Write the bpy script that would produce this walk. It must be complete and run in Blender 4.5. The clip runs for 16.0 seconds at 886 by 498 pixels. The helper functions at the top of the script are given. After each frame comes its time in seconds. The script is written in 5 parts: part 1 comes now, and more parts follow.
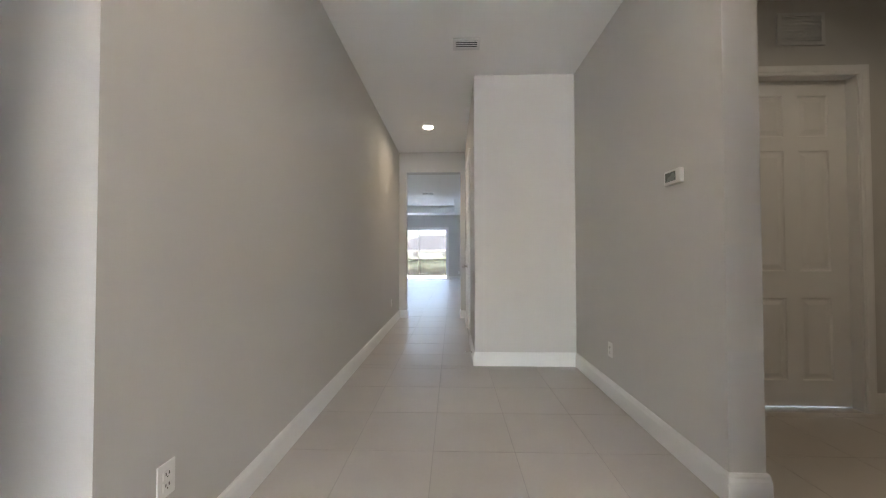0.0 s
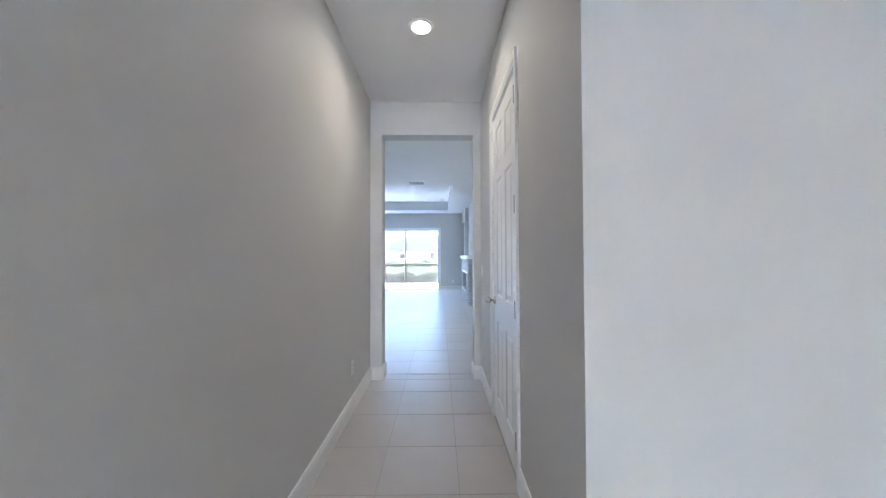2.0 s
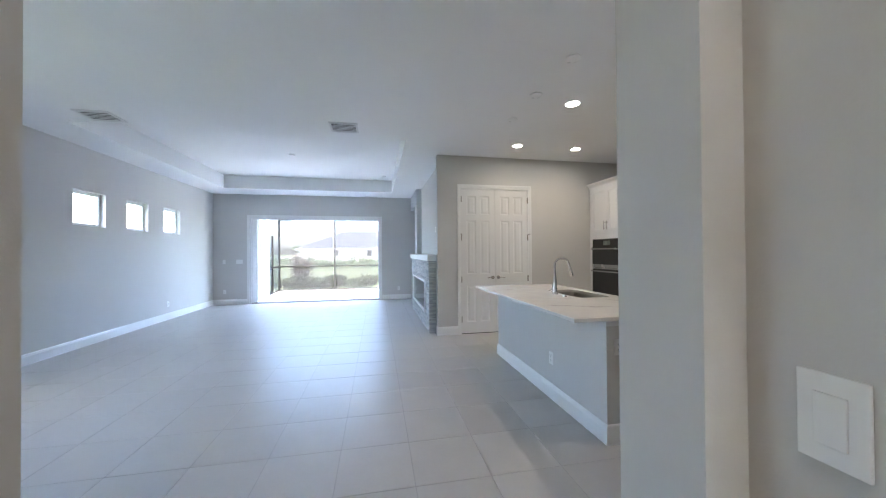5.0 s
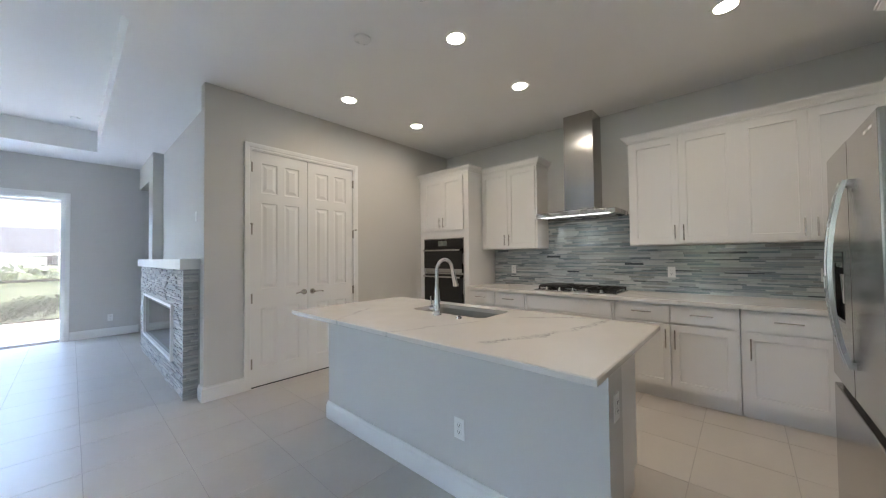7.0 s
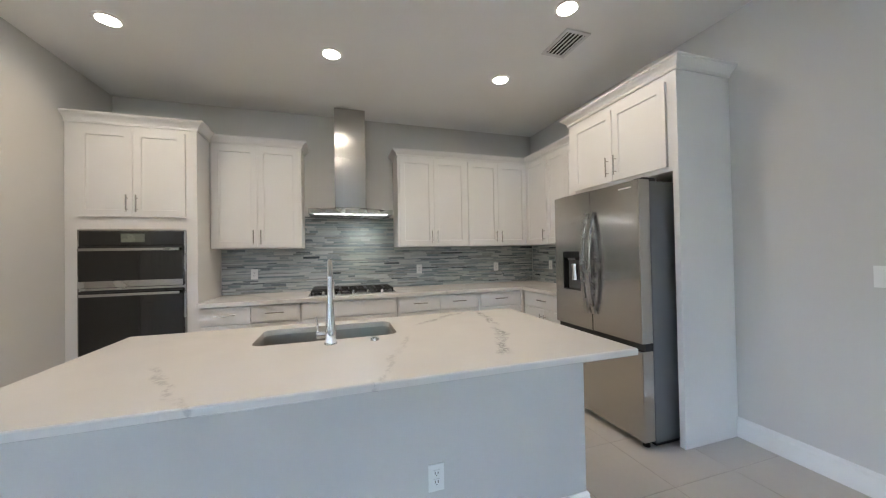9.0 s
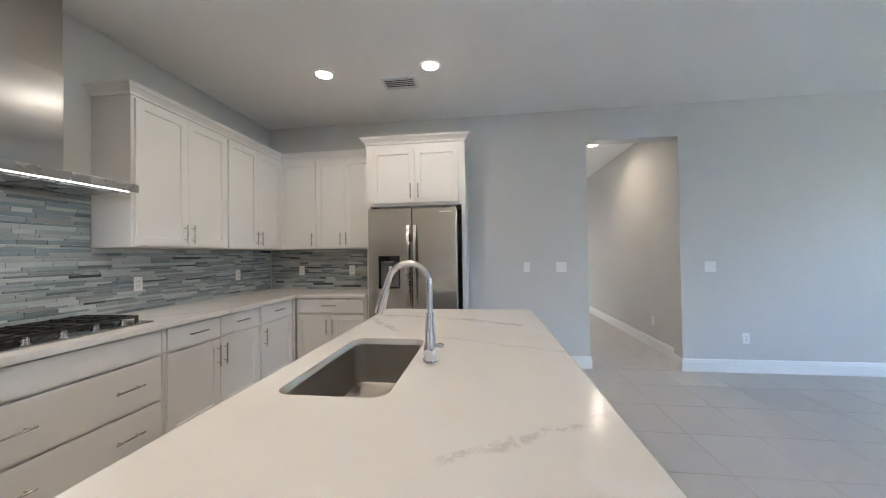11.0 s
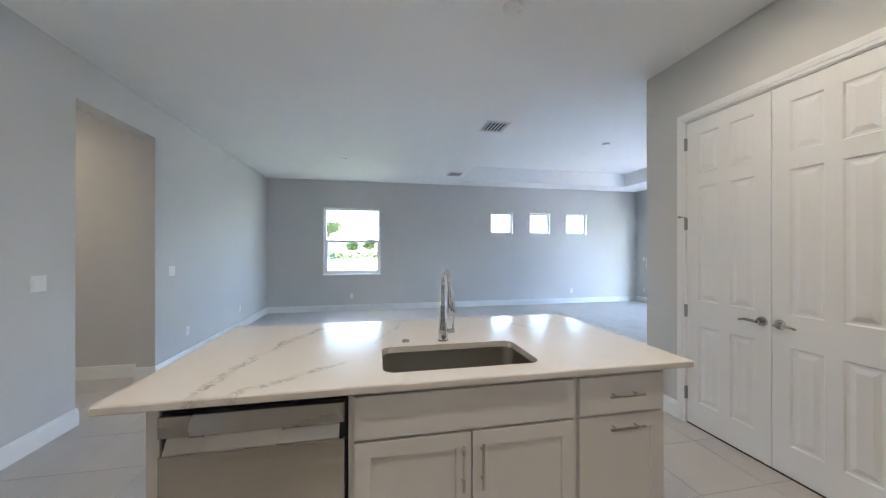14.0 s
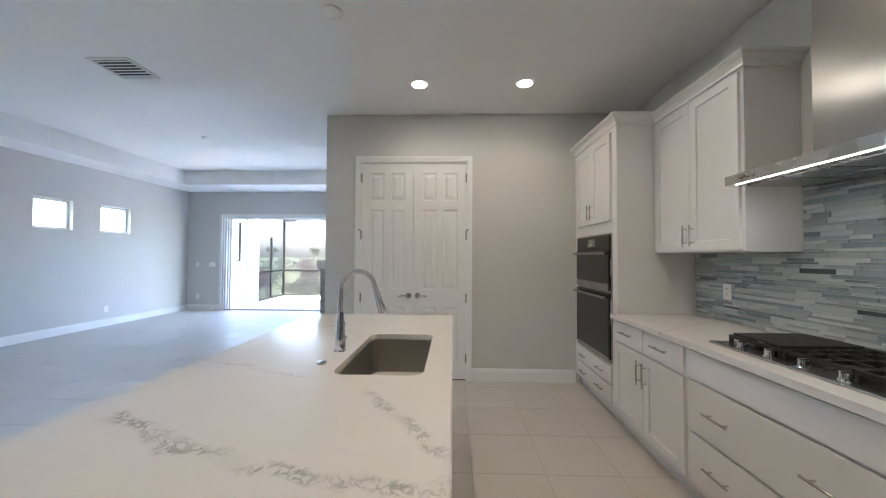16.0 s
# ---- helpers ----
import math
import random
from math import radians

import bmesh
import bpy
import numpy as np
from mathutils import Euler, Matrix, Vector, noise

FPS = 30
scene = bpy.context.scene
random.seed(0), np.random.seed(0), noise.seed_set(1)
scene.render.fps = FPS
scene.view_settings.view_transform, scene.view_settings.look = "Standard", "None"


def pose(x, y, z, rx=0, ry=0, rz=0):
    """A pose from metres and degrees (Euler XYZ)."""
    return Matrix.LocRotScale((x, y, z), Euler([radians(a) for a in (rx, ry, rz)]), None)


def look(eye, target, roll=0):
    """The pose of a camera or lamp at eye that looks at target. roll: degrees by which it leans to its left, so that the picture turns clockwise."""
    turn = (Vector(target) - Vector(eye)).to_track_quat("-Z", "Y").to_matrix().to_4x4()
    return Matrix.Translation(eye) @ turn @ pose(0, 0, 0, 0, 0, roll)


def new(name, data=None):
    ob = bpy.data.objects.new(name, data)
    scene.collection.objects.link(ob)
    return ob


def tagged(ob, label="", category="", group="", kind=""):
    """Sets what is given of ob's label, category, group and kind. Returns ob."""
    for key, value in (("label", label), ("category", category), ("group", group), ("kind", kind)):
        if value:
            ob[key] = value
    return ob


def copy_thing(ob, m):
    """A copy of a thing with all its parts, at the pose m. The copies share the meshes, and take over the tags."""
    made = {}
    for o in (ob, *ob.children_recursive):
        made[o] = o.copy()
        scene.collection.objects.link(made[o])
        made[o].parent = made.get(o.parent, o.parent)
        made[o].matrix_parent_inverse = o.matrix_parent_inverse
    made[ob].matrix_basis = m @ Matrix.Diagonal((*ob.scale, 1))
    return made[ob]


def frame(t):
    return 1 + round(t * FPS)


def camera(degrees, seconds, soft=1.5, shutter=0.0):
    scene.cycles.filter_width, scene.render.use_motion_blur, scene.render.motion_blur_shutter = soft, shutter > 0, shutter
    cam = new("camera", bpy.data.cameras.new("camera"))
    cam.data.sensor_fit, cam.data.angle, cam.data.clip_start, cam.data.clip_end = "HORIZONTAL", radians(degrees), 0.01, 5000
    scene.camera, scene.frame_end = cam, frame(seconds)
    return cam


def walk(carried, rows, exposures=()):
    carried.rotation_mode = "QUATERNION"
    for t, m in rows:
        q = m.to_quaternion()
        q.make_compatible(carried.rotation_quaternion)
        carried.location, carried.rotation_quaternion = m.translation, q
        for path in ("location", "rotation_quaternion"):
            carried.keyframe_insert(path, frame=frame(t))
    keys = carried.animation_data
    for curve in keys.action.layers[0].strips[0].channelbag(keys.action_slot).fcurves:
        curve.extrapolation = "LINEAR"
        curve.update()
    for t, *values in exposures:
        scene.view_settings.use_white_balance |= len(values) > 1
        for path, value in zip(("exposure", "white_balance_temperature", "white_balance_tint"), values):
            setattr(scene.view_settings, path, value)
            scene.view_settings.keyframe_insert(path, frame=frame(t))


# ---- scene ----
cam = camera(105.9, 16.0, soft=1.15)
PATH = [
    (0, (0.572, -6.186, 1.136), (0.515, -4.187, 1.173), -0.1),
    (0.5, (0.49, -5.571, 1.246), (0.444, -3.572, 1.284), -0.1),
    (1, (0.409, -4.951, 1.326), (0.387, -2.952, 1.365), -0.1),
    (1.5, (0.363, -4.369, 1.34), (0.36, -2.369, 1.377), -0.0),
    (2, (0.352, -3.753, 1.326), (0.371, -1.753, 1.367), -0.2),
    (2.5, (0.331, -3.224, 1.32), (0.376, -1.225, 1.361), -0.3),
    (3, (0.31, -2.685, 1.32), (0.382, -0.687, 1.36), -0.5),
    (3.2, (0.298, -2.476, 1.317), (0.389, -0.479, 1.359), -0.3),
    (3.7, (0.269, -1.933, 1.327), (0.39, 0.063, 1.366), -0.31),
    (4.2, (0.241, -1.386, 1.35), (0.412, 0.606, 1.383), -0.35),
    (4.8, (0.23, -0.75, 1.378), (0.538, 1.226, 1.403), -0.39),
    (5.3, (0.259, -0.258, 1.388), (0.786, 1.671, 1.41), -0.4),
    (5.5, (0.261, -0.07, 1.358), (0.887, 1.829, 1.395), -0.4),
    (6, (0.331, 0.396, 1.337), (1.234, 2.18, 1.383), -0.4),
    (6.5, (0.387, 0.767, 1.358), (1.568, 2.381, 1.393), -0.5),
    (7, (0.398, 1.167, 1.332), (1.885, 2.504, 1.377), -0.6),
    (7.5, (0.37, 1.527, 1.339), (2.139, 2.459, 1.372), -0.7),
    (8, (0.343, 1.919, 1.332), (2.3, 2.331, 1.363), -0.8),
    (8.5, (0.354, 2.334, 1.348), (2.351, 2.233, 1.369), -0.8),
    (8.7, (0.391, 2.495, 1.341), (2.368, 2.195, 1.364), -1.0),
    (9.2, (0.506, 2.937, 1.34), (2.337, 2.133, 1.366), -1.01),
    (9.75, (0.796, 3.433, 1.339), (2.302, 2.118, 1.372), -1.05),
    (10.3, (1.224, 3.839, 1.338), (2.248, 2.122, 1.377), -1.09),
    (10.8, (1.703, 4.045, 1.337), (2.187, 2.104, 1.379), -1.1),
    (11, (1.912, 4.118, 1.346), (2.16, 2.134, 1.376), -0.8),
    (11.5, (2.421, 4.186, 1.365), (2.085, 2.214, 1.38), -0.8),
    (12, (2.949, 4.097, 1.381), (2.005, 2.334, 1.384), -0.7),
    (12.5, (3.385, 3.845, 1.385), (1.963, 2.439, 1.386), -0.5),
    (13, (3.723, 3.431, 1.4), (1.937, 2.53, 1.396), -0.2),
    (13.5, (3.9, 2.948, 1.416), (1.924, 2.641, 1.414), -0.0),
    (14, (3.945, 2.428, 1.42), (1.983, 2.82, 1.423), 0.0),
    (14.5, (3.834, 1.955, 1.435), (2.111, 2.97, 1.439), 0.2),
    (15, (3.556, 1.534, 1.39), (2.299, 3.089, 1.418), 0.5),
    (15.5, (3.172, 1.265, 1.385), (2.486, 3.143, 1.422), 0.5),
    (16, (2.691, 1.145, 1.384), (2.63, 3.144, 1.431), 0.3),
]
walk(cam, [(t, look(*p)) for t, *p in PATH],
     exposures=[(0, 5.7, 6600, 10), (0.5, 5.88, 6250, 10), (1, 6.05, 5750, 10), (2, 6.2, 5500, 10), (3.2, 6.42, 5700, 10), (5.3, 5.95, 6100, 10), (7.5, 5.97, 6400, 10), (8.5, 6.22, 6350, 10), (12, 6.22, 6100, 10), (16, 5.9, 6100, 10)])

# ---- world and sun ----
world = bpy.data.worlds.new("World")
scene.world = world
world.use_nodes = True
wn, wl = world.node_tree.nodes, world.node_tree.links
sky = wn.new("ShaderNodeTexSky")
sky.sky_type = "NISHITA"
sky.sun_disc = False
sky.sun_elevation, sky.sun_rotation = radians(65), radians(182)
sky.air_density, sky.dust_density = 1.0, 4.0
wl.new(sky.outputs[0], wn["Background"].inputs[0])
wn["Background"].inputs[1].default_value = 0.15
SUN_AZ, SUN_EL = radians(182), radians(65)
sun_dir = Vector((math.sin(SUN_AZ) * math.cos(SUN_EL), math.cos(SUN_AZ) * math.cos(SUN_EL), math.sin(SUN_EL)))
sun = bpy.data.lights.new("sun", "SUN")
sun.energy, sun.angle, sun.color = 0.8, radians(12), (1.0, 0.95, 0.88)
new("sun", sun).matrix_world = look(sun_dir * 60, (0, 0, 0))
CEIL = 3.012
KITCHEN_LAMPS = [(x, y) for y in (4.26, 2.78, 1.22) for x in (2.365, 3.355)]
# Last two are unseen, inferred from warm light; the third also brightens the vestibule.
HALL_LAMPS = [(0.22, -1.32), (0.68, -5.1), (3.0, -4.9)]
LAMP_W, LAMP_COLOR = 0.054, (1.0, 0.77, 0.54)
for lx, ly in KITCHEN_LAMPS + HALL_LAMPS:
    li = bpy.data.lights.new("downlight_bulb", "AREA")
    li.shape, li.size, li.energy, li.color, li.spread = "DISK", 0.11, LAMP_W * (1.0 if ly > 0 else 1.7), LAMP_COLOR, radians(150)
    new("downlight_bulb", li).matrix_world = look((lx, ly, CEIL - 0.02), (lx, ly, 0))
li = bpy.data.lights.new("hood_strip_light", "AREA")
li.shape, li.size, li.size_y, li.energy, li.color = "RECTANGLE", 0.7, 0.006, 0.022, (1.0, 0.97, 0.92)
new("hood_strip_light", li).matrix_world = Matrix.Translation((4.28, 2.6, 1.772)) @ pose(0, 0, 0, 0, 0, 90)


# ---- materials ----
def mat(name, color, rough=0.5, metal=0.0, var=0.05, scale=6.0, bump=0.05, bscale=120.0, stretch=(1, 1, 1), rvar=0.06, spec=0.5, rnd=0.0, island=False):
    m = bpy.data.materials.new(name)
    m.use_nodes = True
    n, l = m.node_tree.nodes, m.node_tree.links
    b = n["Principled BSDF"]
    b.inputs["Metallic"].default_value = metal
    b.inputs["Specular IOR Level"].default_value = spec
    tc = n.new("ShaderNodeTexCoord")
    mp = n.new("ShaderNodeMapping")
    mp.inputs["Scale"].default_value = stretch
    l.new(tc.outputs["Object"], mp.inputs[0])
    big = n.new("ShaderNodeTexNoise")
    big.inputs["Scale"].default_value, big.inputs["Detail"].default_value = scale, 5
    l.new(mp.outputs[0], big.inputs["Vector"])
    fine = n.new("ShaderNodeTexNoise")
    fine.inputs["Scale"].default_value, fine.inputs["Detail"].default_value = bscale, 3
    l.new(mp.outputs[0], fine.inputs["Vector"])
    add = n.new("ShaderNodeMath")
    add.operation = "MULTIPLY_ADD"
    add.inputs[1].default_value = 0.35
    l.new(fine.outputs["Fac"], add.inputs[0])
    l.new(big.outputs["Fac"], add.inputs[2])
    fac = add.outputs[0]
    if rnd:
        src = n.new("ShaderNodeNewGeometry").outputs["Random Per Island"] if island else n.new("ShaderNodeObjectInfo").outputs["Random"]
        ad2 = n.new("ShaderNodeMath")
        ad2.operation = "MULTIPLY_ADD"
        ad2.inputs[1].default_value = rnd
        l.new(src, ad2.inputs[0])
        l.new(fac, ad2.inputs[2])
        fac = ad2.outputs[0]
    mr = n.new("ShaderNodeMapRange")
    mr.inputs["From Min"].default_value, mr.inputs["From Max"].default_value = 0.35, 1.0 + rnd
    mr.inputs["To Min"].default_value, mr.inputs["To Max"].default_value = 1 - var, 1 + var
    l.new(fac, mr.inputs["Value"])
    mx = n.new("ShaderNodeVectorMath")
    mx.operation = "SCALE"
    mx.inputs[0].default_value = color
    l.new(mr.outputs[0], mx.inputs["Scale"])
    l.new(mx.outputs[0], b.inputs["Base Color"])
    rr = n.new("ShaderNodeMapRange")
    rr.inputs["From Min"].default_value, rr.inputs["From Max"].default_value = 0.3, 0.7
    rr.inputs["To Min"].default_value, rr.inputs["To Max"].default_value = max(rough - rvar, 0.02), rough + rvar
    l.new(big.outputs["Fac"], rr.inputs["Value"])
    l.new(rr.outputs[0], b.inputs["Roughness"])
    if bump:
        bp = n.new("ShaderNodeBump")
        bp.inputs["Strength"].default_value, bp.inputs["Distance"].default_value = bump, 0.004
        l.new(fine.outputs["Fac"], bp.inputs["Height"])
        l.new(bp.outputs[0], b.inputs["Normal"])
    return m


def glow(name, color, strength):
    m = bpy.data.materials.new(name)
    m.use_nodes = True
    b = m.node_tree.nodes["Principled BSDF"]
    b.inputs["Base Color"].default_value = (*color, 1)
    b.inputs["Emission Color"].default_value = (*color, 1)
    b.inputs["Emission Strength"].default_value = strength
    return m


def ramp_mat(name, stops, rough, island, bump=0.1, bscale=60, spec=0.5, stretch=(1, 1, 1)):
    """Pieces that each take one of several colours."""
    m = mat(name, (1, 1, 1), rough, 0, 0.12, 14, bump, bscale, stretch, spec=spec)
    n, l = m.node_tree.nodes, m.node_tree.links
    src = n.new("ShaderNodeNewGeometry").outputs["Random Per Island"] if island else n.new("ShaderNodeObjectInfo").outputs["Random"]
    cr = n.new("ShaderNodeValToRGB")
    cr.color_ramp.interpolation = "CONSTANT"
    el = cr.color_ramp.elements
    while len(el) < len(stops):
        el.new(0.5)
    for e, (p, c) in zip(el, stops):
        e.position, e.color = p, (*c, 1)
    l.new(src, cr.inputs[0])
    sc = [k for k in n if k.type == "VECT_MATH"][0]
    l.new(cr.outputs[0], sc.inputs[0])
    return m


WALL = mat("wall_paint", (0.60, 0.587, 0.565), 0.65, var=0.02, scale=1.2, bump=0.10, bscale=170, spec=0.3)
CEILM = mat("ceiling_paint", (0.82, 0.82, 0.81), 0.8, var=0.02, scale=1.5, bump=0.25, bscale=90, spec=0.2)
TRIM = mat("trim_paint", (0.80, 0.80, 0.79), 0.35, var=0.02, scale=3, bump=0.03, bscale=80)
DOORW = mat("door_paint", (0.79, 0.785, 0.77), 0.33, var=0.02, scale=3, bump=0.0, bscale=140, rvar=0.005)
CAB = mat("cabinet_lacquer", (0.73, 0.715, 0.70), 0.36, var=0.02, scale=2.5, bump=0.02, bscale=90)
TILE = mat("floor_tile_glaze", (0.51, 0.482, 0.45), 0.38, var=0.07, scale=3.5, bump=0.05, bscale=40, rnd=0.25, rvar=0.05)
TILES = mat("floor_tile_rest", (0.51, 0.482, 0.45), 0.38, var=0.07, scale=3.5, bump=0.05, bscale=40, rnd=0.25, rvar=0.05, island=True)
GROUT = mat("grout", (0.43, 0.41, 0.385), 0.85, var=0.1, scale=20, bump=0.3)
STEEL = mat("brushed_steel", (0.42, 0.41, 0.395), 0.27, 1.0, var=0.02, scale=3, bump=0, bscale=40, rvar=0.015)
STEELV = mat("brushed_steel_vertical", (0.46, 0.445, 0.425), 0.23, 1.0, var=0.012, scale=0.25, bump=0, bscale=12, stretch=(50, 50, 0.5), rvar=0.004)
FRIDGE = mat("fridge_steel", (0.50, 0.48, 0.455), 0.20, 1.0, var=0.015, scale=0.6, bump=0.35, bscale=0.9, stretch=(7, 7, 0.7), rvar=0.01)
SINKM = mat("sink_steel", (0.46, 0.44, 0.41), 0.30, 1.0, var=0.03, scale=6, bump=0, bscale=30, stretch=(1, 40, 1), rvar=0.015)
for _m in (STEELV, FRIDGE):
    _b = _m.node_tree.nodes["Principled BSDF"]
    _b.inputs["Anisotropic"].default_value = 0.6
    _t = _m.node_tree.nodes.new("ShaderNodeTangent")
    _t.direction_type, _t.axis = "RADIAL", "Z"
    _m.node_tree.links.new(_t.outputs[0], _b.inputs["Tangent"])
CHROME = mat("chrome", (0.72, 0.72, 0.73), 0.035, 1.0, var=0.01, bump=0, rvar=0.01)
NICKEL = mat("satin_nickel", (0.55, 0.53, 0.50), 0.26, 1.0, var=0.03, bump=0.0, rvar=0.04)
HINGE = mat("hinge_nickel", (0.36, 0.34, 0.31), 0.35, 1.0, var=0.05, bump=0.0)
BLACKG = mat("black_oven_glass", (0.008, 0.008, 0.009), 0.06, var=0.1, bump=0, rvar=0.02, spec=0.6)
BLACK = mat("black_plastic", (0.012, 0.012, 0.013), 0.4, var=0.1, bump=0.05)
IRON = mat("cast_iron", (0.014, 0.014, 0.014), 0.5, var=0.2, scale=30, bump=0.25, bscale=220)
GREYP = mat("grey_fridge_side", (0.16, 0.16, 0.165), 0.45, 0.3, var=0.06, scale=8, bump=0.08, bscale=300)
PLASTIC = mat("white_plastic", (0.80, 0.80, 0.78), 0.3, var=0.01, bump=0.0)
SLOT = mat("dark_slot", (0.05, 0.05, 0.05), 0.6, var=0.05, bump=0)
LCD = mat("grey_lcd", (0.16, 0.18, 0.16), 0.25, var=0.03, bump=0)
VENTM = mat("vent_enamel", (0.66, 0.66, 0.65), 0.45, var=0.03, bump=0.0)
VENTD = mat("vent_duct_shade", (0.015, 0.015, 0.015), 0.8, var=0.1, bump=0.0)
BULB = glow("lamp_lens", (1.0, 0.93, 0.80), 1.2)
STRIP = glow("hood_led", (1.0, 0.98, 0.95), 0.12)
SPLASH_STOPS = [(0.0, (0.31, 0.345, 0.355)), (0.18, (0.43, 0.46, 0.46)), (0.36, (0.23, 0.275, 0.29)), (0.5, (0.36, 0.375, 0.37)),
                (0.64, (0.18, 0.21, 0.225)), (0.74, (0.50, 0.52, 0.515)), (0.86, (0.29, 0.30, 0.295)), (0.95, (0.08, 0.095, 0.105))]
SPLASH = ramp_mat("mosaic_strip", SPLASH_STOPS, 0.07, False, 0.05, 25, stretch=(1, 1, 3))
SPLASHS = ramp_mat("mosaic_strip_rest", SPLASH_STOPS, 0.07, True, 0.05, 25, stretch=(1, 1, 3))
MORTAR = mat("pale_grout", (0.55, 0.56, 0.55), 0.8, var=0.05, scale=20, bump=0.2)
STONE_STOPS = [(0.0, (0.490, 0.490, 0.481)), (0.2, (0.425, 0.435, 0.435)), (0.4, (0.540, 0.535, 0.522)), (0.6, (0.380, 0.390, 0.393)), (0.78, (0.471, 0.461, 0.445)), (0.92, (0.334, 0.344, 0.347))]
STONE = ramp_mat("ledger_stone", STONE_STOPS, 0.75, False, 0.7, 45, 0.3, (1, 1, 2))
STONES = ramp_mat("ledger_stone_rest", STONE_STOPS, 0.75, True, 0.7, 45, 0.3, (1, 1, 2))
BRONZE = mat("bronze_aluminium", (0.010, 0.0095, 0.009), 0.6, 0.0, var=0.1, bump=0.02, spec=0.15)
VINYL = mat("white_vinyl", (0.78, 0.79, 0.80), 0.35, var=0.02, bump=0.0)
STUCCO = mat("white_stucco", (0.72, 0.72, 0.70), 0.85, var=0.06, scale=4, bump=0.5, bscale=60)
SIDING = mat("grey_stucco", (0.36, 0.37, 0.38), 0.85, var=0.06, scale=4, bump=0.5, bscale=60)
PAVER = mat("pale_concrete", (0.62, 0.60, 0.57), 0.8, var=0.1, scale=3, bump=0.2, bscale=40)
GRASS = mat("lawn_ground", (0.11, 0.125, 0.055), 0.9, var=0.35, scale=0.6, bump=0.6, bscale=25)
ROADM = mat("asphalt_road", (0.24, 0.235, 0.225), 0.9, var=0.1, scale=2, bump=0.3)
LEAF = mat("leaf_green", (0.095, 0.135, 0.045), 0.55, var=0.5, scale=3, bump=0, rnd=0.6, island=True)
LEAFR = mat("leaf_reddish", (0.13, 0.06, 0.05), 0.55, var=0.5, scale=3, bump=0, rnd=0.6, island=True)
BARK = mat("bark", (0.14, 0.11, 0.08), 0.9, var=0.3, scale=8, bump=0.6, bscale=40)
SHINGLE = mat("roof_shingle", (0.065, 0.07, 0.082), 0.85, var=0.2, scale=6, bump=0.5, bscale=30)
PANE = bpy.data.materials.new("window_glass")
PANE.use_nodes = True
_b = PANE.node_tree.nodes["Principled BSDF"]
_b.inputs["Transmission Weight"].default_value, _b.inputs["Roughness"].default_value, _b.inputs["IOR"].default_value = 1.0, 0.0, 1.1
_b.inputs["Base Color"].default_value = (0.43, 0.455, 0.45, 1)


SCREEN = bpy.data.materials.new("insect_screen")
SCREEN.use_nodes = True
_n, _l = SCREEN.node_tree.nodes, SCREEN.node_tree.links
_mix, _tr = _n.new("ShaderNodeMixShader"), _n.new("ShaderNodeBsdfTransparent")
_b = _n["Principled BSDF"]
_b.inputs["Specular IOR Level"].default_value = 0.1
_b.inputs["Base Color"].default_value, _b.inputs["Roughness"].default_value = (0.012, 0.012, 0.012, 1), 0.9
_mix.inputs[0].default_value = 0.74
_l.new(_tr.outputs[0], _mix.inputs[1]); _l.new(_b.outputs[0], _mix.inputs[2]); _l.new(_mix.outputs[0], _n["Material Output"].inputs[0])


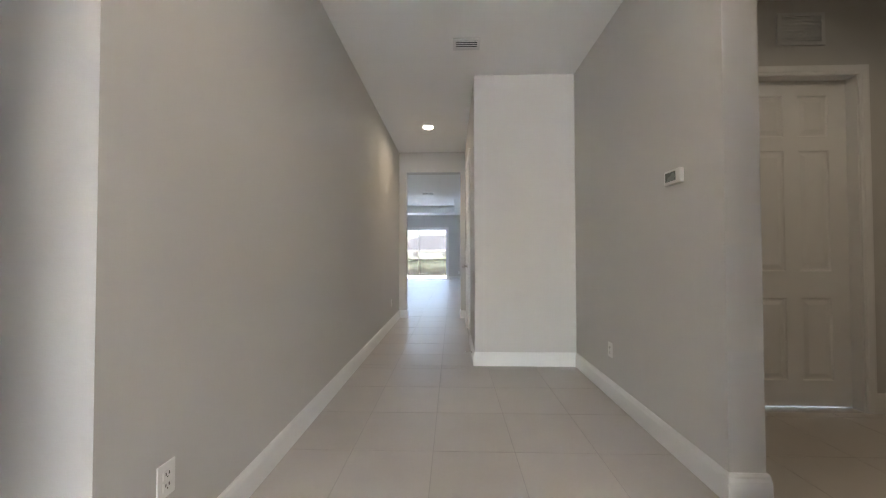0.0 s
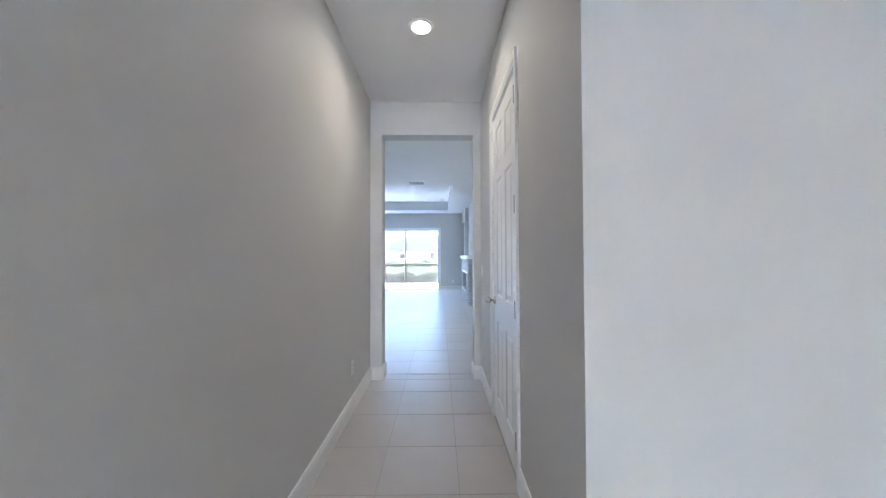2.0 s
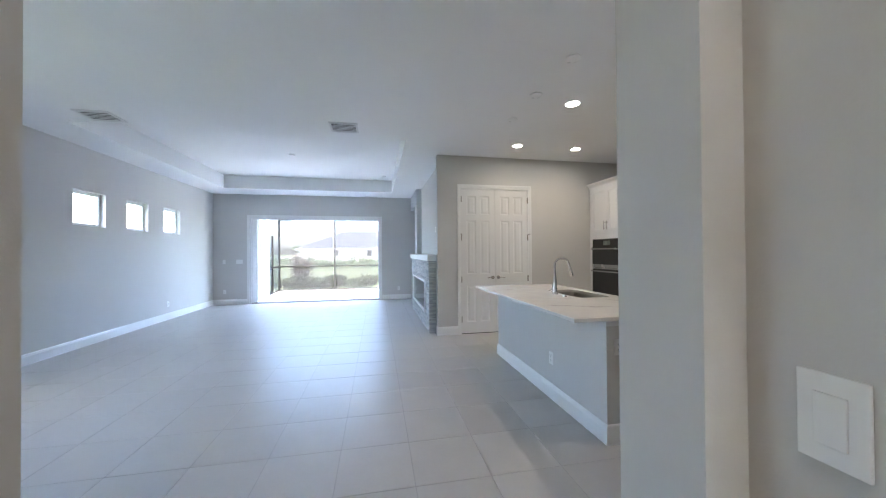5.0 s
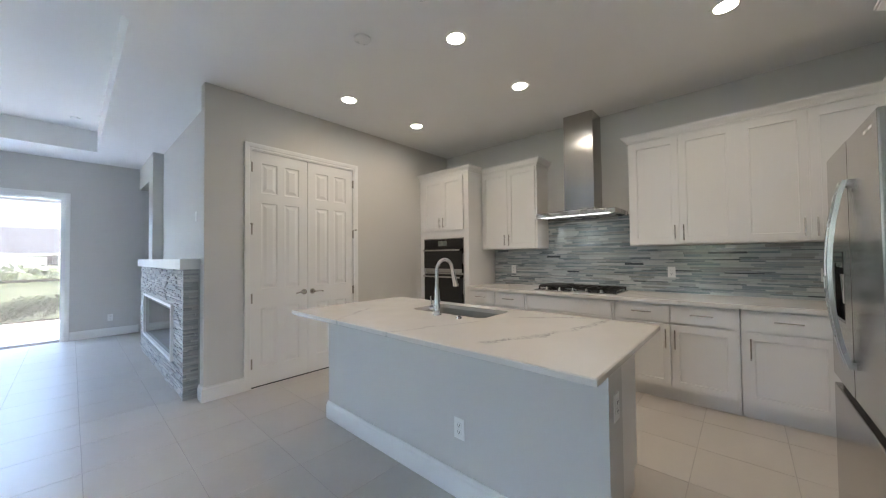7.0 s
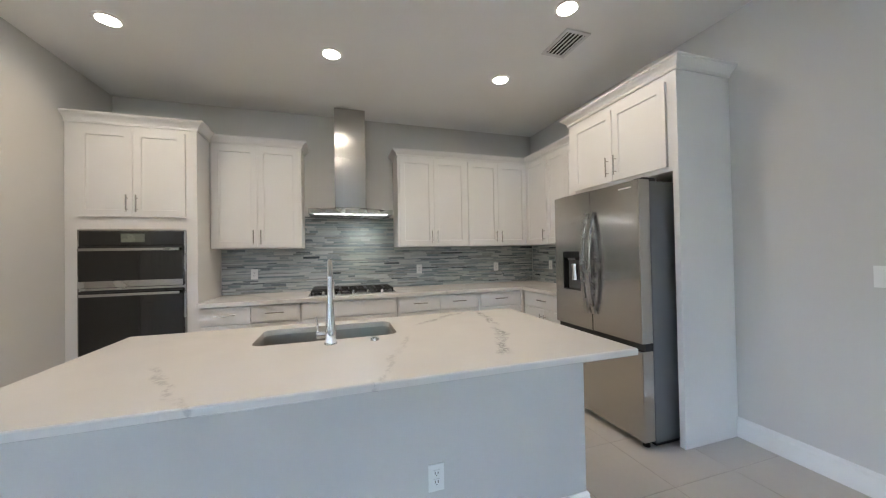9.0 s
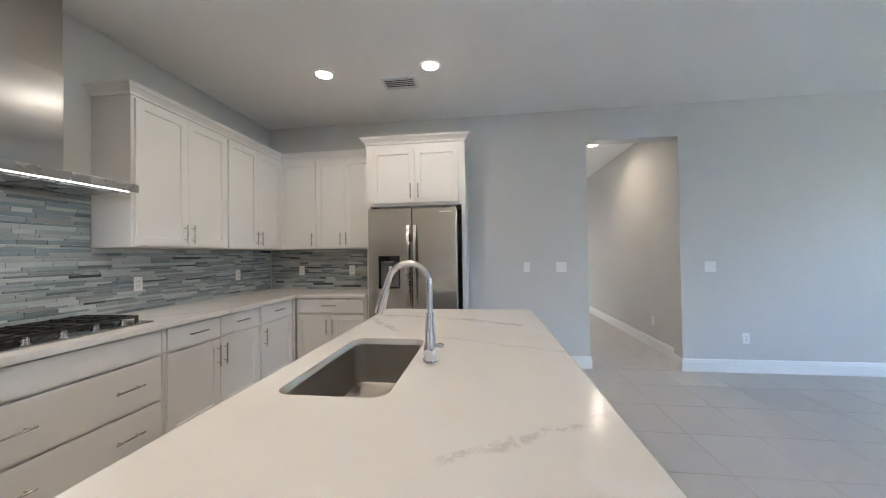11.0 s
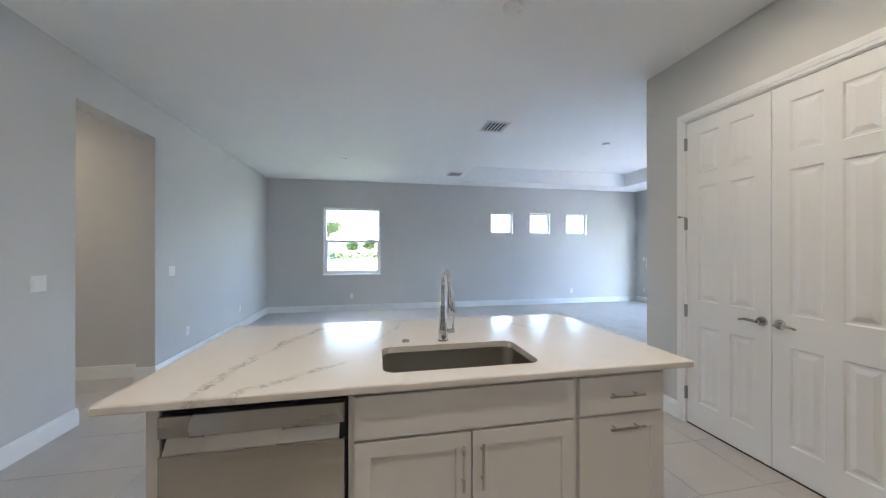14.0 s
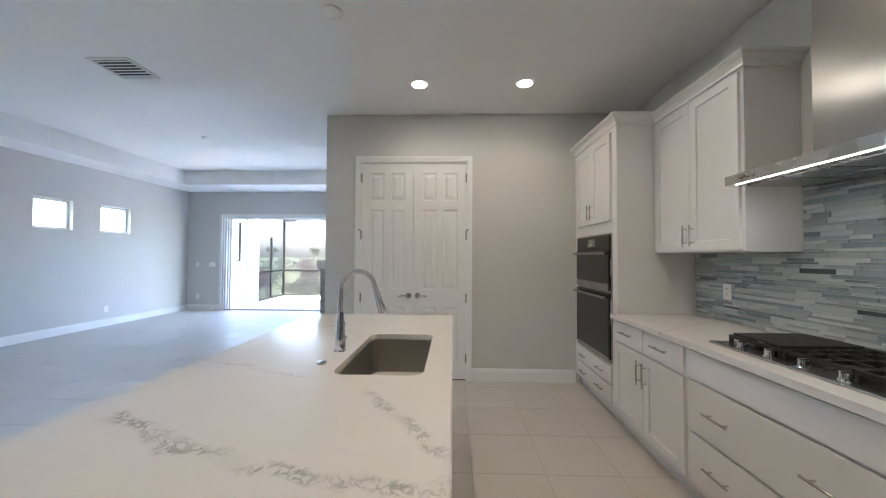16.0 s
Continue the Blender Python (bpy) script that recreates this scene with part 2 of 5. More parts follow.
def quartz():
    m = mat("quartz", (0.69, 0.665, 0.635), 0.19, var=0.02, scale=5, bump=0.0, rvar=0.02, spec=0.38)
    n, l = m.node_tree.nodes, m.node_tree.links
    b = n["Principled BSDF"]
    src = b.inputs["Base Color"].links[0].from_socket
    tc = n.new("ShaderNodeTexCoord")

    def calc(op, a, b=None, c=None):
        k = n.new("ShaderNodeMath")
        k.operation = op
        for q, v in enumerate((a, b, c)):
            if v is None:
                continue
            if isinstance(v, (int, float)):
                k.inputs[q].default_value = v
            else:
                l.new(v, k.inputs[q])
        return k.outputs[0]

    def noise(scale, detail, distortion=0.0):
        k = n.new("ShaderNodeTexNoise")
        k.inputs["Scale"].default_value, k.inputs["Detail"].default_value, k.inputs["Distortion"].default_value = scale, detail, distortion
        l.new(tc.outputs["Object"], k.inputs["Vector"])
        return k.outputs["Fac"]

    def fade(v, a, b):
        k = n.new("ShaderNodeMapRange")
        k.inputs["From Min"].default_value, k.inputs["From Max"].default_value = a, b
        l.new(v, k.inputs["Value"])
        return k.outputs[0]

    xyz = n.new("ShaderNodeSeparateXYZ")
    l.new(tc.outputs["Object"], xyz.inputs[0])
    x, y = xyz.outputs[0], xyz.outputs[1]
    wob = calc("MULTIPLY_ADD", noise(7.0, 4), 0.13, -0.065)
    # (start x, start y, slope, curve, half width, first x, last x, weight)
    veins = ((1.72, 2.08, -0.46, 0.2, 0.034, 1.66, 2.8, 1.0), (2.40, 2.29, -1.31, 0.0, 0.045, 2.37, 2.75, 0.8),
             (1.60, 3.20, 0.55, 0.0, 0.022, 1.5, 2.05, 0.5), (1.60, 2.62, -0.35, 0.0, 0.018, 1.5, 2.2, 0.45),
             (4.00, 1.60, 1.2, 0.0, 0.03, 3.9, 4.8, 0.6), (4.00, 3.30, 0.6, 0.0, 0.025, 3.9, 4.8, 0.5))
    total = None
    for x0, y0, slope, curve, half, xa, xb, weight in veins:
        dx = calc("SUBTRACT", x, x0)
        line = calc("MULTIPLY_ADD", calc("MULTIPLY_ADD", dx, curve, slope), dx, y0)
        off = calc("ABSOLUTE", calc("ADD", calc("SUBTRACT", y, line), wob))
        band = fade(off, half, half * 0.35)
        band = calc("MULTIPLY", band, fade(x, xa, xa + 0.06))
        band = calc("MULTIPLY", calc("MULTIPLY", band, fade(x, xb, xb - 0.06)), weight)
        total = band if total is None else calc("MAXIMUM", total, band)
    crumbs = fade(noise(38, 5, 1.0), 0.49, 0.60)
    rims = fade(calc("ABSOLUTE", calc("SUBTRACT", noise(20, 3, 0.8), 0.5)), 0.05, 0.0)
    gaps = fade(noise(5.5, 2), 0.36, 0.52)
    speck = calc("MULTIPLY", calc("MAXIMUM", calc("MULTIPLY", crumbs, 0.75), rims), gaps)
    haze = calc("MULTIPLY", total, 0.10)
    h_out = calc("MINIMUM", calc("MULTIPLY_ADD", total, speck, haze), 1.0)
    mx = n.new("ShaderNodeMix"); mx.data_type = "RGBA"
    l.new(h_out, mx.inputs["Factor"])
    l.new(src, mx.inputs["A"])
    mx.inputs["B"].default_value = (0.36, 0.355, 0.35, 1)
    l.new(mx.outputs["Result"], b.inputs["Base Color"])
    return m


QUARTZ = quartz()


# ---- building helpers ----
def box(bm, lo, hi, bevel=0.0):
    vs = [bm.verts.new((x, y, z)) for x in (lo[0], hi[0]) for y in (lo[1], hi[1]) for z in (lo[2], hi[2])]
    fs = [bm.faces.new([vs[i] for i in q]) for q in ((0, 1, 3, 2), (4, 6, 7, 5), (0, 4, 5, 1), (2, 3, 7, 6), (0, 2, 6, 4), (1, 5, 7, 3))]
    if bevel:
        es = list({e for f in fs for e in f.edges})
        bmesh.ops.bevel(bm, geom=es, offset=bevel, segments=2, affect="EDGES", profile=0.6)
    return bm


def boxes(*items, bevel=0.0):
    bm = bmesh.new()
    for lo, hi in items:
        box(bm, lo, hi, bevel)
    return bm


def cyl(bm, p, q, r0, r1=None, seg=20, caps=True):
    r1 = r0 if r1 is None else r1
    p, q = Vector(p), Vector(q)
    m = Matrix.Translation((p + q) / 2) @ (q - p).to_track_quat("Z", "Y").to_matrix().to_4x4()
    bmesh.ops.create_cone(bm, cap_ends=caps, segments=seg, radius1=r0, radius2=r1, depth=(q - p).length, matrix=m)
    return bm


def tube(bm, pts, radii, seg=14):
    """A round tube along points."""
    pts = [Vector(p) for p in pts]
    rings = []
    for i, p in enumerate(pts):
        d = (pts[min(i + 1, len(pts) - 1)] - pts[max(i - 1, 0)]).normalized()
        a = d.orthogonal() if i == 0 else (rings_a - d * rings_a.dot(d))
        a.normalize()
        rings_a = a
        c = d.cross(a)
        r = radii[i] if isinstance(radii, (list, tuple)) else radii
        rings.append([bm.verts.new(p + (a * math.cos(k * 2 * math.pi / seg) + c * math.sin(k * 2 * math.pi / seg)) * r) for k in range(seg)])
    for u, v in zip(rings, rings[1:]):
        for k in range(seg):
            bm.faces.new((u[k], u[(k + 1) % seg], v[(k + 1) % seg], v[k]))
    bm.faces.new(rings[0][::-1]); bm.faces.new(rings[-1])
    return bm


def sweep(bm, path, prof, closed_ends=True):
    """A moulding: profile points (out, z) carried along a plan polyline with mitred corners; out is to the right of travel."""
    pts = [Vector(p) for p in path]
    rows = []
    for i, p in enumerate(pts):
        ns = []
        for a, b in ((i - 1, i), (i, i + 1)):
            if 0 <= a and b < len(pts):
                d = (pts[b] - pts[a]).normalized()
                ns.append(Vector((d.y, -d.x)))
        nn = sum(ns, Vector((0, 0)))
        nn /= nn.length
        nn /= max(nn.dot(ns[0]), 0.2)
        rows.append([bm.verts.new((p.x + nn.x * o, p.y + nn.y * o, z)) for o, z in prof])
    k = len(prof)
    for u, v in zip(rows, rows[1:]):
        for j in range(k):
            bm.faces.new((u[j], u[(j + 1) % k], v[(j + 1) % k], v[j]))
    bm.faces.new(rows[0]); bm.faces.new(rows[-1][::-1])
    return bm


def part(name, bm, material, parent=None, label="", smooth=False):
    me = bpy.data.meshes.new(name)
    bmesh.ops.recalc_face_normals(bm, faces=bm.faces)
    bm.to_mesh(me)
    bm.free()
    if smooth:
        for p in me.polygons:
            p.use_smooth = True
        me.set_sharp_from_angle(angle=radians(40))
    me.materials.append(material)
    ob = new(name, me)
    if parent:
        ob.parent = parent
    if label:
        ob["label"] = label
    return ob


def thing(name, m, label, category, group="", kind=""):
    ob = new(name)
    ob.matrix_world = m
    return tagged(ob, label, category, group, kind)


def structure(name, bm, material, label="", category=""):
    return tagged(part(name, bm, material), label, category, "", "structure")


def panel(bm, x0, x1, z0, z1, y, rings):
    """Nested rectangles from an outer edge inwards: (inset, depth) steps on a front that faces -y."""
    loops = []
    for ins, dep in [(0, 0)] + rings:
        loops.append([bm.verts.new((a, y + dep, c)) for a, c in ((x0 + ins, z0 + ins), (x1 - ins, z0 + ins), (x1 - ins, z1 - ins), (x0 + ins, z1 - ins))])
    for u, v in zip(loops, loops[1:]):
        for k in range(4):
            bm.faces.new((u[k], u[(k + 1) % 4], v[(k + 1) % 4], v[k]))
    bm.faces.new(loops[-1])


def slab(bm, w, h, t, cells, rings, x0=0.0, z0=0.0, y=0.0):
    """A door leaf, front at y facing -y, with sunk cells (fractions are metres from its corner)."""
    xs = sorted({0, w, *[c[0] for c in cells], *[c[1] for c in cells]})
    zs = sorted({0, h, *[c[2] for c in cells], *[c[3] for c in cells]})
    for a, b in zip(xs, xs[1:]):
        for c, d in zip(zs, zs[1:]):
            if any(q[0] <= a and b <= q[1] and q[2] <= c and d <= q[3] for q in cells):
                continue
            bm.faces.new([bm.verts.new((x0 + u, y, z0 + v)) for u, v in ((a, c), (b, c), (b, d), (a, d))])
    for c in cells:
        panel(bm, x0 + c[0], x0 + c[1], z0 + c[2], z0 + c[3], y, rings)
    f = [(x0, z0), (x0 + w, z0), (x0 + w, z0 + h), (x0, z0 + h)]
    front = [bm.verts.new((a, y, c)) for a, c in f]
    back = [bm.verts.new((a, y + t, c)) for a, c in f]
    for k in range(4):
        bm.faces.new((front[k], back[k], back[(k + 1) % 4], front[(k + 1) % 4]))
    bm.faces.new(back[::-1])
    bmesh.ops.remove_doubles(bm, verts=bm.verts, dist=0.0002)
    return bm


def wall(name, axis, at, thick, u0, u1, z0, z1, holes=(), material=None):
    """A wall along axis 'x' or 'y' with holes (u0, u1, z0, z1) that go through it."""
    us = sorted({u0, u1, *[v for h in holes for v in h[:2]]})
    zs = sorted({z0, z1, *[v for h in holes for v in h[2:]]})
    bm = bmesh.new()
    P = (lambda u, d, z: (u, at + d, z)) if axis == "x" else (lambda u, d, z: (at + d, u, z))
    solid = lambda i, j: 0 <= i < len(us) - 1 and 0 <= j < len(zs) - 1 and not any(
        h[0] <= us[i] and us[i + 1] <= h[1] and h[2] <= zs[j] and zs[j + 1] <= h[3] for h in holes)
    quad = lambda *q: bm.faces.new([bm.verts.new(P(*p)) for p in q])
    for i in range(len(us) - 1):
        for j in range(len(zs) - 1):
            if not solid(i, j):
                continue
            a, b, c, d = us[i], us[i + 1], zs[j], zs[j + 1]
            quad((a, 0, c), (b, 0, c), (b, 0, d), (a, 0, d))
            quad((a, thick, c), (a, thick, d), (b, thick, d), (b, thick, c))
            if not solid(i - 1, j): quad((a, 0, c), (a, 0, d), (a, thick, d), (a, thick, c))
            if not solid(i + 1, j): quad((b, 0, c), (b, thick, c), (b, thick, d), (b, 0, d))
            if not solid(i, j - 1): quad((a, 0, c), (a, thick, c), (b, thick, c), (b, 0, c))
            if not solid(i, j + 1): quad((a, 0, d), (b, 0, d), (b, thick, d), (a, thick, d))
    bmesh.ops.remove_doubles(bm, verts=bm.verts, dist=0.0005)
    return structure(name, bm, material or WALL, "smooth light grey painted wall", "wall")


# ---- large structure ----
structure("ground", boxes(((-400, -400, -0.5), (400, 400, -0.16))), GRASS, "flat green lawn around the house", "ground")
floor = structure("floor", boxes(((-4.25, -12.15, -0.15), (4.85, 9.65, -0.0018))), GROUT, "large square beige porcelain floor tiles with grey grout", "floor")
wall("wall_entry", "x", -0.13, 0.18, -4.1, 4.70, 0, CEIL, [(-0.27, 0.72, 0, 2.645)])
SMALL = [(5.26, 5.86, 1.82, 2.355), (6.33, 6.90, 1.82, 2.355), (7.37, 7.97, 1.82, 2.355)]
wall("wall_west", "y", -4.25, 0.15, -0.13, 9.65, 0, CEIL, [(1.25, 2.53, 0.85, 2.375)] + SMALL)
wall("wall_back", "x", 9.5, 0.15, -4.1, 2.9, 0, CEIL, [(-3.2, 0.33, 0, 2.39)])
wall("wall_fireplace", "y", 1.37, 0.13, 5.05, 8.0, 0, CEIL)
wall("wall_column", "y", 1.24, 0.26, 8.0, 8.35, 0, CEIL)
wall("wall_header", "y", 1.24, 0.13, 8.35, 9.5, 2.62, CEIL)
wall("wall_side_hall", "y", 2.75, 0.15, 5.05, 9.5, 0, CEIL)
wall("wall_pantry", "x", 4.93, 0.12, 1.23, 4.70, 0, CEIL, [(1.635, 2.84, 0, 2.465)])
wall("wall_kitchen", "y", 4.70, 0.15, -0.13, 5.05, 0, CEIL)
wall("wall_hall_west", "y", -0.55, 0.15, -5.3, -0.13, 0, CEIL)
wall("wall_hall_east", "y", 0.80, 0.12, -2.715, -0.13, 0, CEIL, [(-1.80, -0.955, 0, 2.46)])
wall("wall_hall_return", "x", -2.715, 0.12, 0.92, 1.835, 0, CEIL)
wall("wall_foyer_east", "y", 1.835, 0.165, -4.60, -2.635, 0, CEIL)
wall("wall_foyer_return", "x", -5.3, 0.15, -3.0, -0.55, 0, CEIL)
wall("wall_foyer_west", "y", -3.15, 0.15, -12.0, -5.15, 0, CEIL)
# Unseen front wall; its distance and opening are set to shape the foyer daylight.
wall("wall_front", "x", -12.15, 0.15, -3.15, 4.25, 0, CEIL, [(0.0, 1.1, 0.0, 2.4)])
# Two unseen walls, added to shade the foyer ends from the front daylight.
wall("wall_light_block_west", "y", -0.51, 0.15, -12.0, -6.4, 0, CEIL)
wall("wall_light_block_east", "y", 1.6, 0.12, -12.0, -5.75, 0, CEIL)
wall("wall_vestibule", "x", -3.68, 0.12, 2.0, 4.1, 0, CEIL, [(2.705, 3.53, 0, 2.45)])
wall("wall_vestibule_east", "y", 4.1, 0.15, -12.0, -3.38, 0, CEIL)
wall("wall_closet_back", "y", 1.6, 0.1, -2.635, -0.13, 0, CEIL)
wall("wall_pantry_back", "x", 6.2, 0.1, 1.5, 4.85, 0, CEIL)
wall("wall_vestibule_back", "x", -2.7, 0.06, 2.0, 4.25, 0, CEIL)

TX0, TX1, TY0, TY1, TZ = -3.47, 0.655, 4.31, 8.62, 3.335
bm = bmesh.new()
X, Y = (-4.25, TX0, TX1, 4.85), (-12.15, TY0, TY1, 9.65)
for i in range(3):
    for j in range(3):
        if i == 1 and j == 1:
            continue
        bm.faces.new([bm.verts.new((x, y, CEIL)) for x, y in ((X[i], Y[j]), (X[i + 1], Y[j]), (X[i + 1], Y[j + 1]), (X[i], Y[j + 1]))])
rim = ((TX0, TY0), (TX1, TY0), (TX1, TY1), (TX0, TY1))
for k in range(4):
    (a, b), (c, d) = rim[k], rim[(k + 1) % 4]
    bm.faces.new([bm.verts.new(p) for p in ((a, b, CEIL), (c, d, CEIL), (c, d, TZ), (a, b, TZ))])
bm.faces.new([bm.verts.new((x, y, TZ)) for x, y in rim])
bmesh.ops.remove_doubles(bm, verts=bm.verts, dist=0.0005)
structure("ceiling", bm, CEILM, "white textured ceiling with a recessed tray", "ceiling")
# Unseen flat box over the thin ceiling; it keeps sun and sky out.
structure("roof", boxes(((-4.6, -12.5, 3.5), (5.2, 9.9, 3.6)), ((-4.25, -12.15, CEIL + 0.004), (-4.15, 9.65, 3.5)), ((4.75, -12.15, CEIL + 0.004), (4.85, 9.65, 3.5)),
                        ((-4.15, -12.15, CEIL + 0.004), (4.75, -12.05, 3.5)), ((-4.15, 9.55, CEIL + 0.004), (4.75, 9.65, 3.5))), SHINGLE, "plain dark shingle roof", "roof")

BASE = [(0, 0), (0.016, 0), (0.016, 0.105), (0.012, 0.118), (0.012, 0.128), (0.006, 0.14), (0, 0.14)]
for path in (
    [(2.11, 0.05), (0.72, 0.05), (0.72, -0.13)],
    [(-3.0, -5.3), (-0.4, -5.3), (-0.4, -0.13), (-0.27, -0.13), (-0.27, 0.05), (-4.1, 0.05)],
    [(-4.1, 0.05), (-4.1, 9.5), (-3.26, 9.5)],
    [(0.39, 9.5), (1.24, 9.5)],
    [(1.37, 5.05), (1.23, 5.05), (1.23, 4.93), (1.57, 4.93)],
    [(2.905, 4.93), (4.05, 4.93)],
    [(0.72, -0.13), (0.8, -0.13), (0.8, -0.89)],
    [(0.8, -1.865), (0.8, -2.715), (1.835, -2.715), (1.835, -4.6), (2.0, -4.6), (2.0, -3.68)],
    [(3.595, -3.68), (4.1, -3.68), (4.1, -12.0)],
):
    bm = bmesh.new()
    sweep(bm, path, BASE)
    structure("baseboard", bm, TRIM, "white painted moulded baseboard", "baseboard")

# ---- doors ----
RAISED = [(0.008, 0.009), (0.022, 0.009), (0.05, 0.001)]
SHAKER = [(0.003, 0.009)]


def casing(parent, x0, x1, h, w=0.065, d=0.018):
    prof = ((0, 0.010), (w * 0.3, 0.010), (w * 0.36, 0.014), (w * 0.8, d), (w, d), (w, 0))
    for name, (a, b) in (("jamb_casing", ((x0, 0), (x0, h))), ("jamb_casing", ((x1, h), (x1, 0))), ("head_casing", ((x0, h), (x1, h)))):
        bm = bmesh.new()
        left = name == "jamb_casing" and a[0] == x0
        rows = []
        for px, pz in (a, b):
            row = []
            for o, dd in ((0, 0), *prof):
                top = pz > 0.1
                if name == "head_casing":
                    p = (px - o if px == x0 else px + o, -dd, h + o)
                else:
                    p = (px - o if left else px + o, -dd, h + o if top else pz)
                row.append(bm.verts.new(p))
            rows.append(row)
        k = len(rows[0])
        for j in range(k):
            bm.faces.new((rows[0][j], rows[0][(j + 1) % k], rows[1][(j + 1) % k], rows[1][j]))
        bm.faces.new(rows[0]); bm.faces.new(rows[1][::-1])
        part(name, bm, TRIM, parent)


def lever(parent, x, z, sgn, knob=False):
    bm = bmesh.new()
    cyl(bm, (x, 0, z), (x, -0.012, z), 0.032, 0.028, 24)
    cyl(bm, (x, -0.01, z), (x, -0.05, z), 0.011)
    if knob:
        bmesh.ops.create_uvsphere(bm, u_segments=20, v_segments=12, radius=0.027, matrix=Matrix.Translation((x, -0.055, z)))
    else:
        tube(bm, [(x, -0.05, z), (x + sgn * 0.03, -0.054, z + 0.003), (x + sgn * 0.07, -0.052, z + 0.004), (x + sgn * 0.11, -0.047, z - 0.006)], [0.011, 0.010, 0.009, 0.007])
    part("door_handle", bm, NICKEL, parent, "satin nickel door lever" if not knob else "satin nickel door knob", True)


def hinges(parent, x, zs, stop_at=None, sgn=1):
    for z in zs:
        bm = boxes(((x - 0.012, -0.006, z - 0.05), (x + 0.012, 0.004, z + 0.05)))
        cyl(bm, (x, -0.008, z - 0.052), (x, -0.008, z + 0.052), 0.006, seg=10)
        if z == stop_at:
            cyl(bm, (x, -0.008, z + 0.055), (x, -0.05, z + 0.055), 0.004, seg=8)
            cyl(bm, (x, -0.045, z + 0.055), (x + sgn * 0.02, -0.055, z + 0.055), 0.009, seg=10)
        part("hinge", bm, HINGE, parent)


def six_panel(w, h):
    st, mid = 0.112 * w / 0.76 + 0.01, 0.10 * w / 0.76
    pw = (w - 2 * st - mid) / 2
    cols = [(st, st + pw), (st + pw + mid, w - st)]
    rows = [(0.19, 0.80), (1.00, 1.905), (2.01, h - 0.115)]
    return [(a, b, c, d) for a, b in cols for c, d in rows]


def leaf(parent, x0, w, h, z0=0.012, y=0.02):
    bm = bmesh.new()
    slab(bm, w, h, 0.035, six_panel(w, h), RAISED, x0, z0, y)
    return part("door_leaf", bm, DOORW, parent)


pd = thing("door_1", pose(1.635, 4.93, 0), "closed white six-panel double pantry doors with nickel levers", "double door", "", "structure")
for x0 in (0.004, 0.605):
    lf = leaf(pd, x0, 0.596, 2.44, y=0.008)
part("door_frame", boxes(((-0.002, 0.0, 0), (0.003, 0.12, 2.465)), ((1.202, 0, 0), (1.207, 0.12, 2.465)), ((0.003, 0, 2.455), (1.202, 0.12, 2.467))), TRIM, pd)
casing(pd, 0.0, 1.205, 2.465)
lever(pd, 0.555, 0.945, -1)
lever(pd, 0.655, 0.945, 1)
hinges(pd, 0.0, (0.25, 0.92, 1.63, 2.28), 1.63, -1)
hinges(pd, 1.205, (0.25, 0.92, 1.63, 2.28), 1.63, 1)
# Dark strip puts the shade of the gap under the doors into colour.
part("gap_shadow_strip", boxes(((0.003, 0.005, 0.001), (1.202, 0.05, 0.011))), SLOT, pd, "dark strip for the shade gap under the doors")

hd = thing("door_2", pose(0.80, -0.955, 0, 0, 0, -90), "closed white six-panel closet door with nickel knob", "door", "", "structure")
leaf(hd, 0.006, 0.832, 2.435, y=0.006)
part("door_frame", boxes(((-0.002, 0, 0), (0.005, 0.12, 2.46)), ((0.84, 0, 0), (0.847, 0.12, 2.46)), ((0.005, 0, 2.45), (0.84, 0.12, 2.462))), TRIM, hd)
casing(hd, 0.0, 0.845, 2.46)
lever(hd, 0.075, 0.965, 1, True)
hinges(hd, 0.845, (0.25, 1.01, 1.63, 2.28))

vd = thing("door_3", pose(2.705, -3.68, 0), "closed white six-panel door set deep in its frame", "door", "", "structure")
leaf(vd, 0.006, 0.813, 2.435, y=0.07)
part("door_frame", boxes(((-0.002, 0, 0), (0.005, 0.12, 2.45)), ((0.82, 0, 0), (0.827, 0.12, 2.45)), ((0.005, 0, 2.445), (0.82, 0.12, 2.452))), TRIM, vd)
casing(vd, 0.0, 0.825, 2.45)
bm = bmesh.new()
cyl(bm, (0.075, 0.07, 0.95), (0.075, 0.02, 0.95), 0.011)
bmesh.ops.create_uvsphere(bm, u_segments=16, v_segments=10, radius=0.027, matrix=Matrix.Translation((0.075, 0.015, 0.95)))
part("door_handle", bm, NICKEL, vd, "satin nickel knob", True)


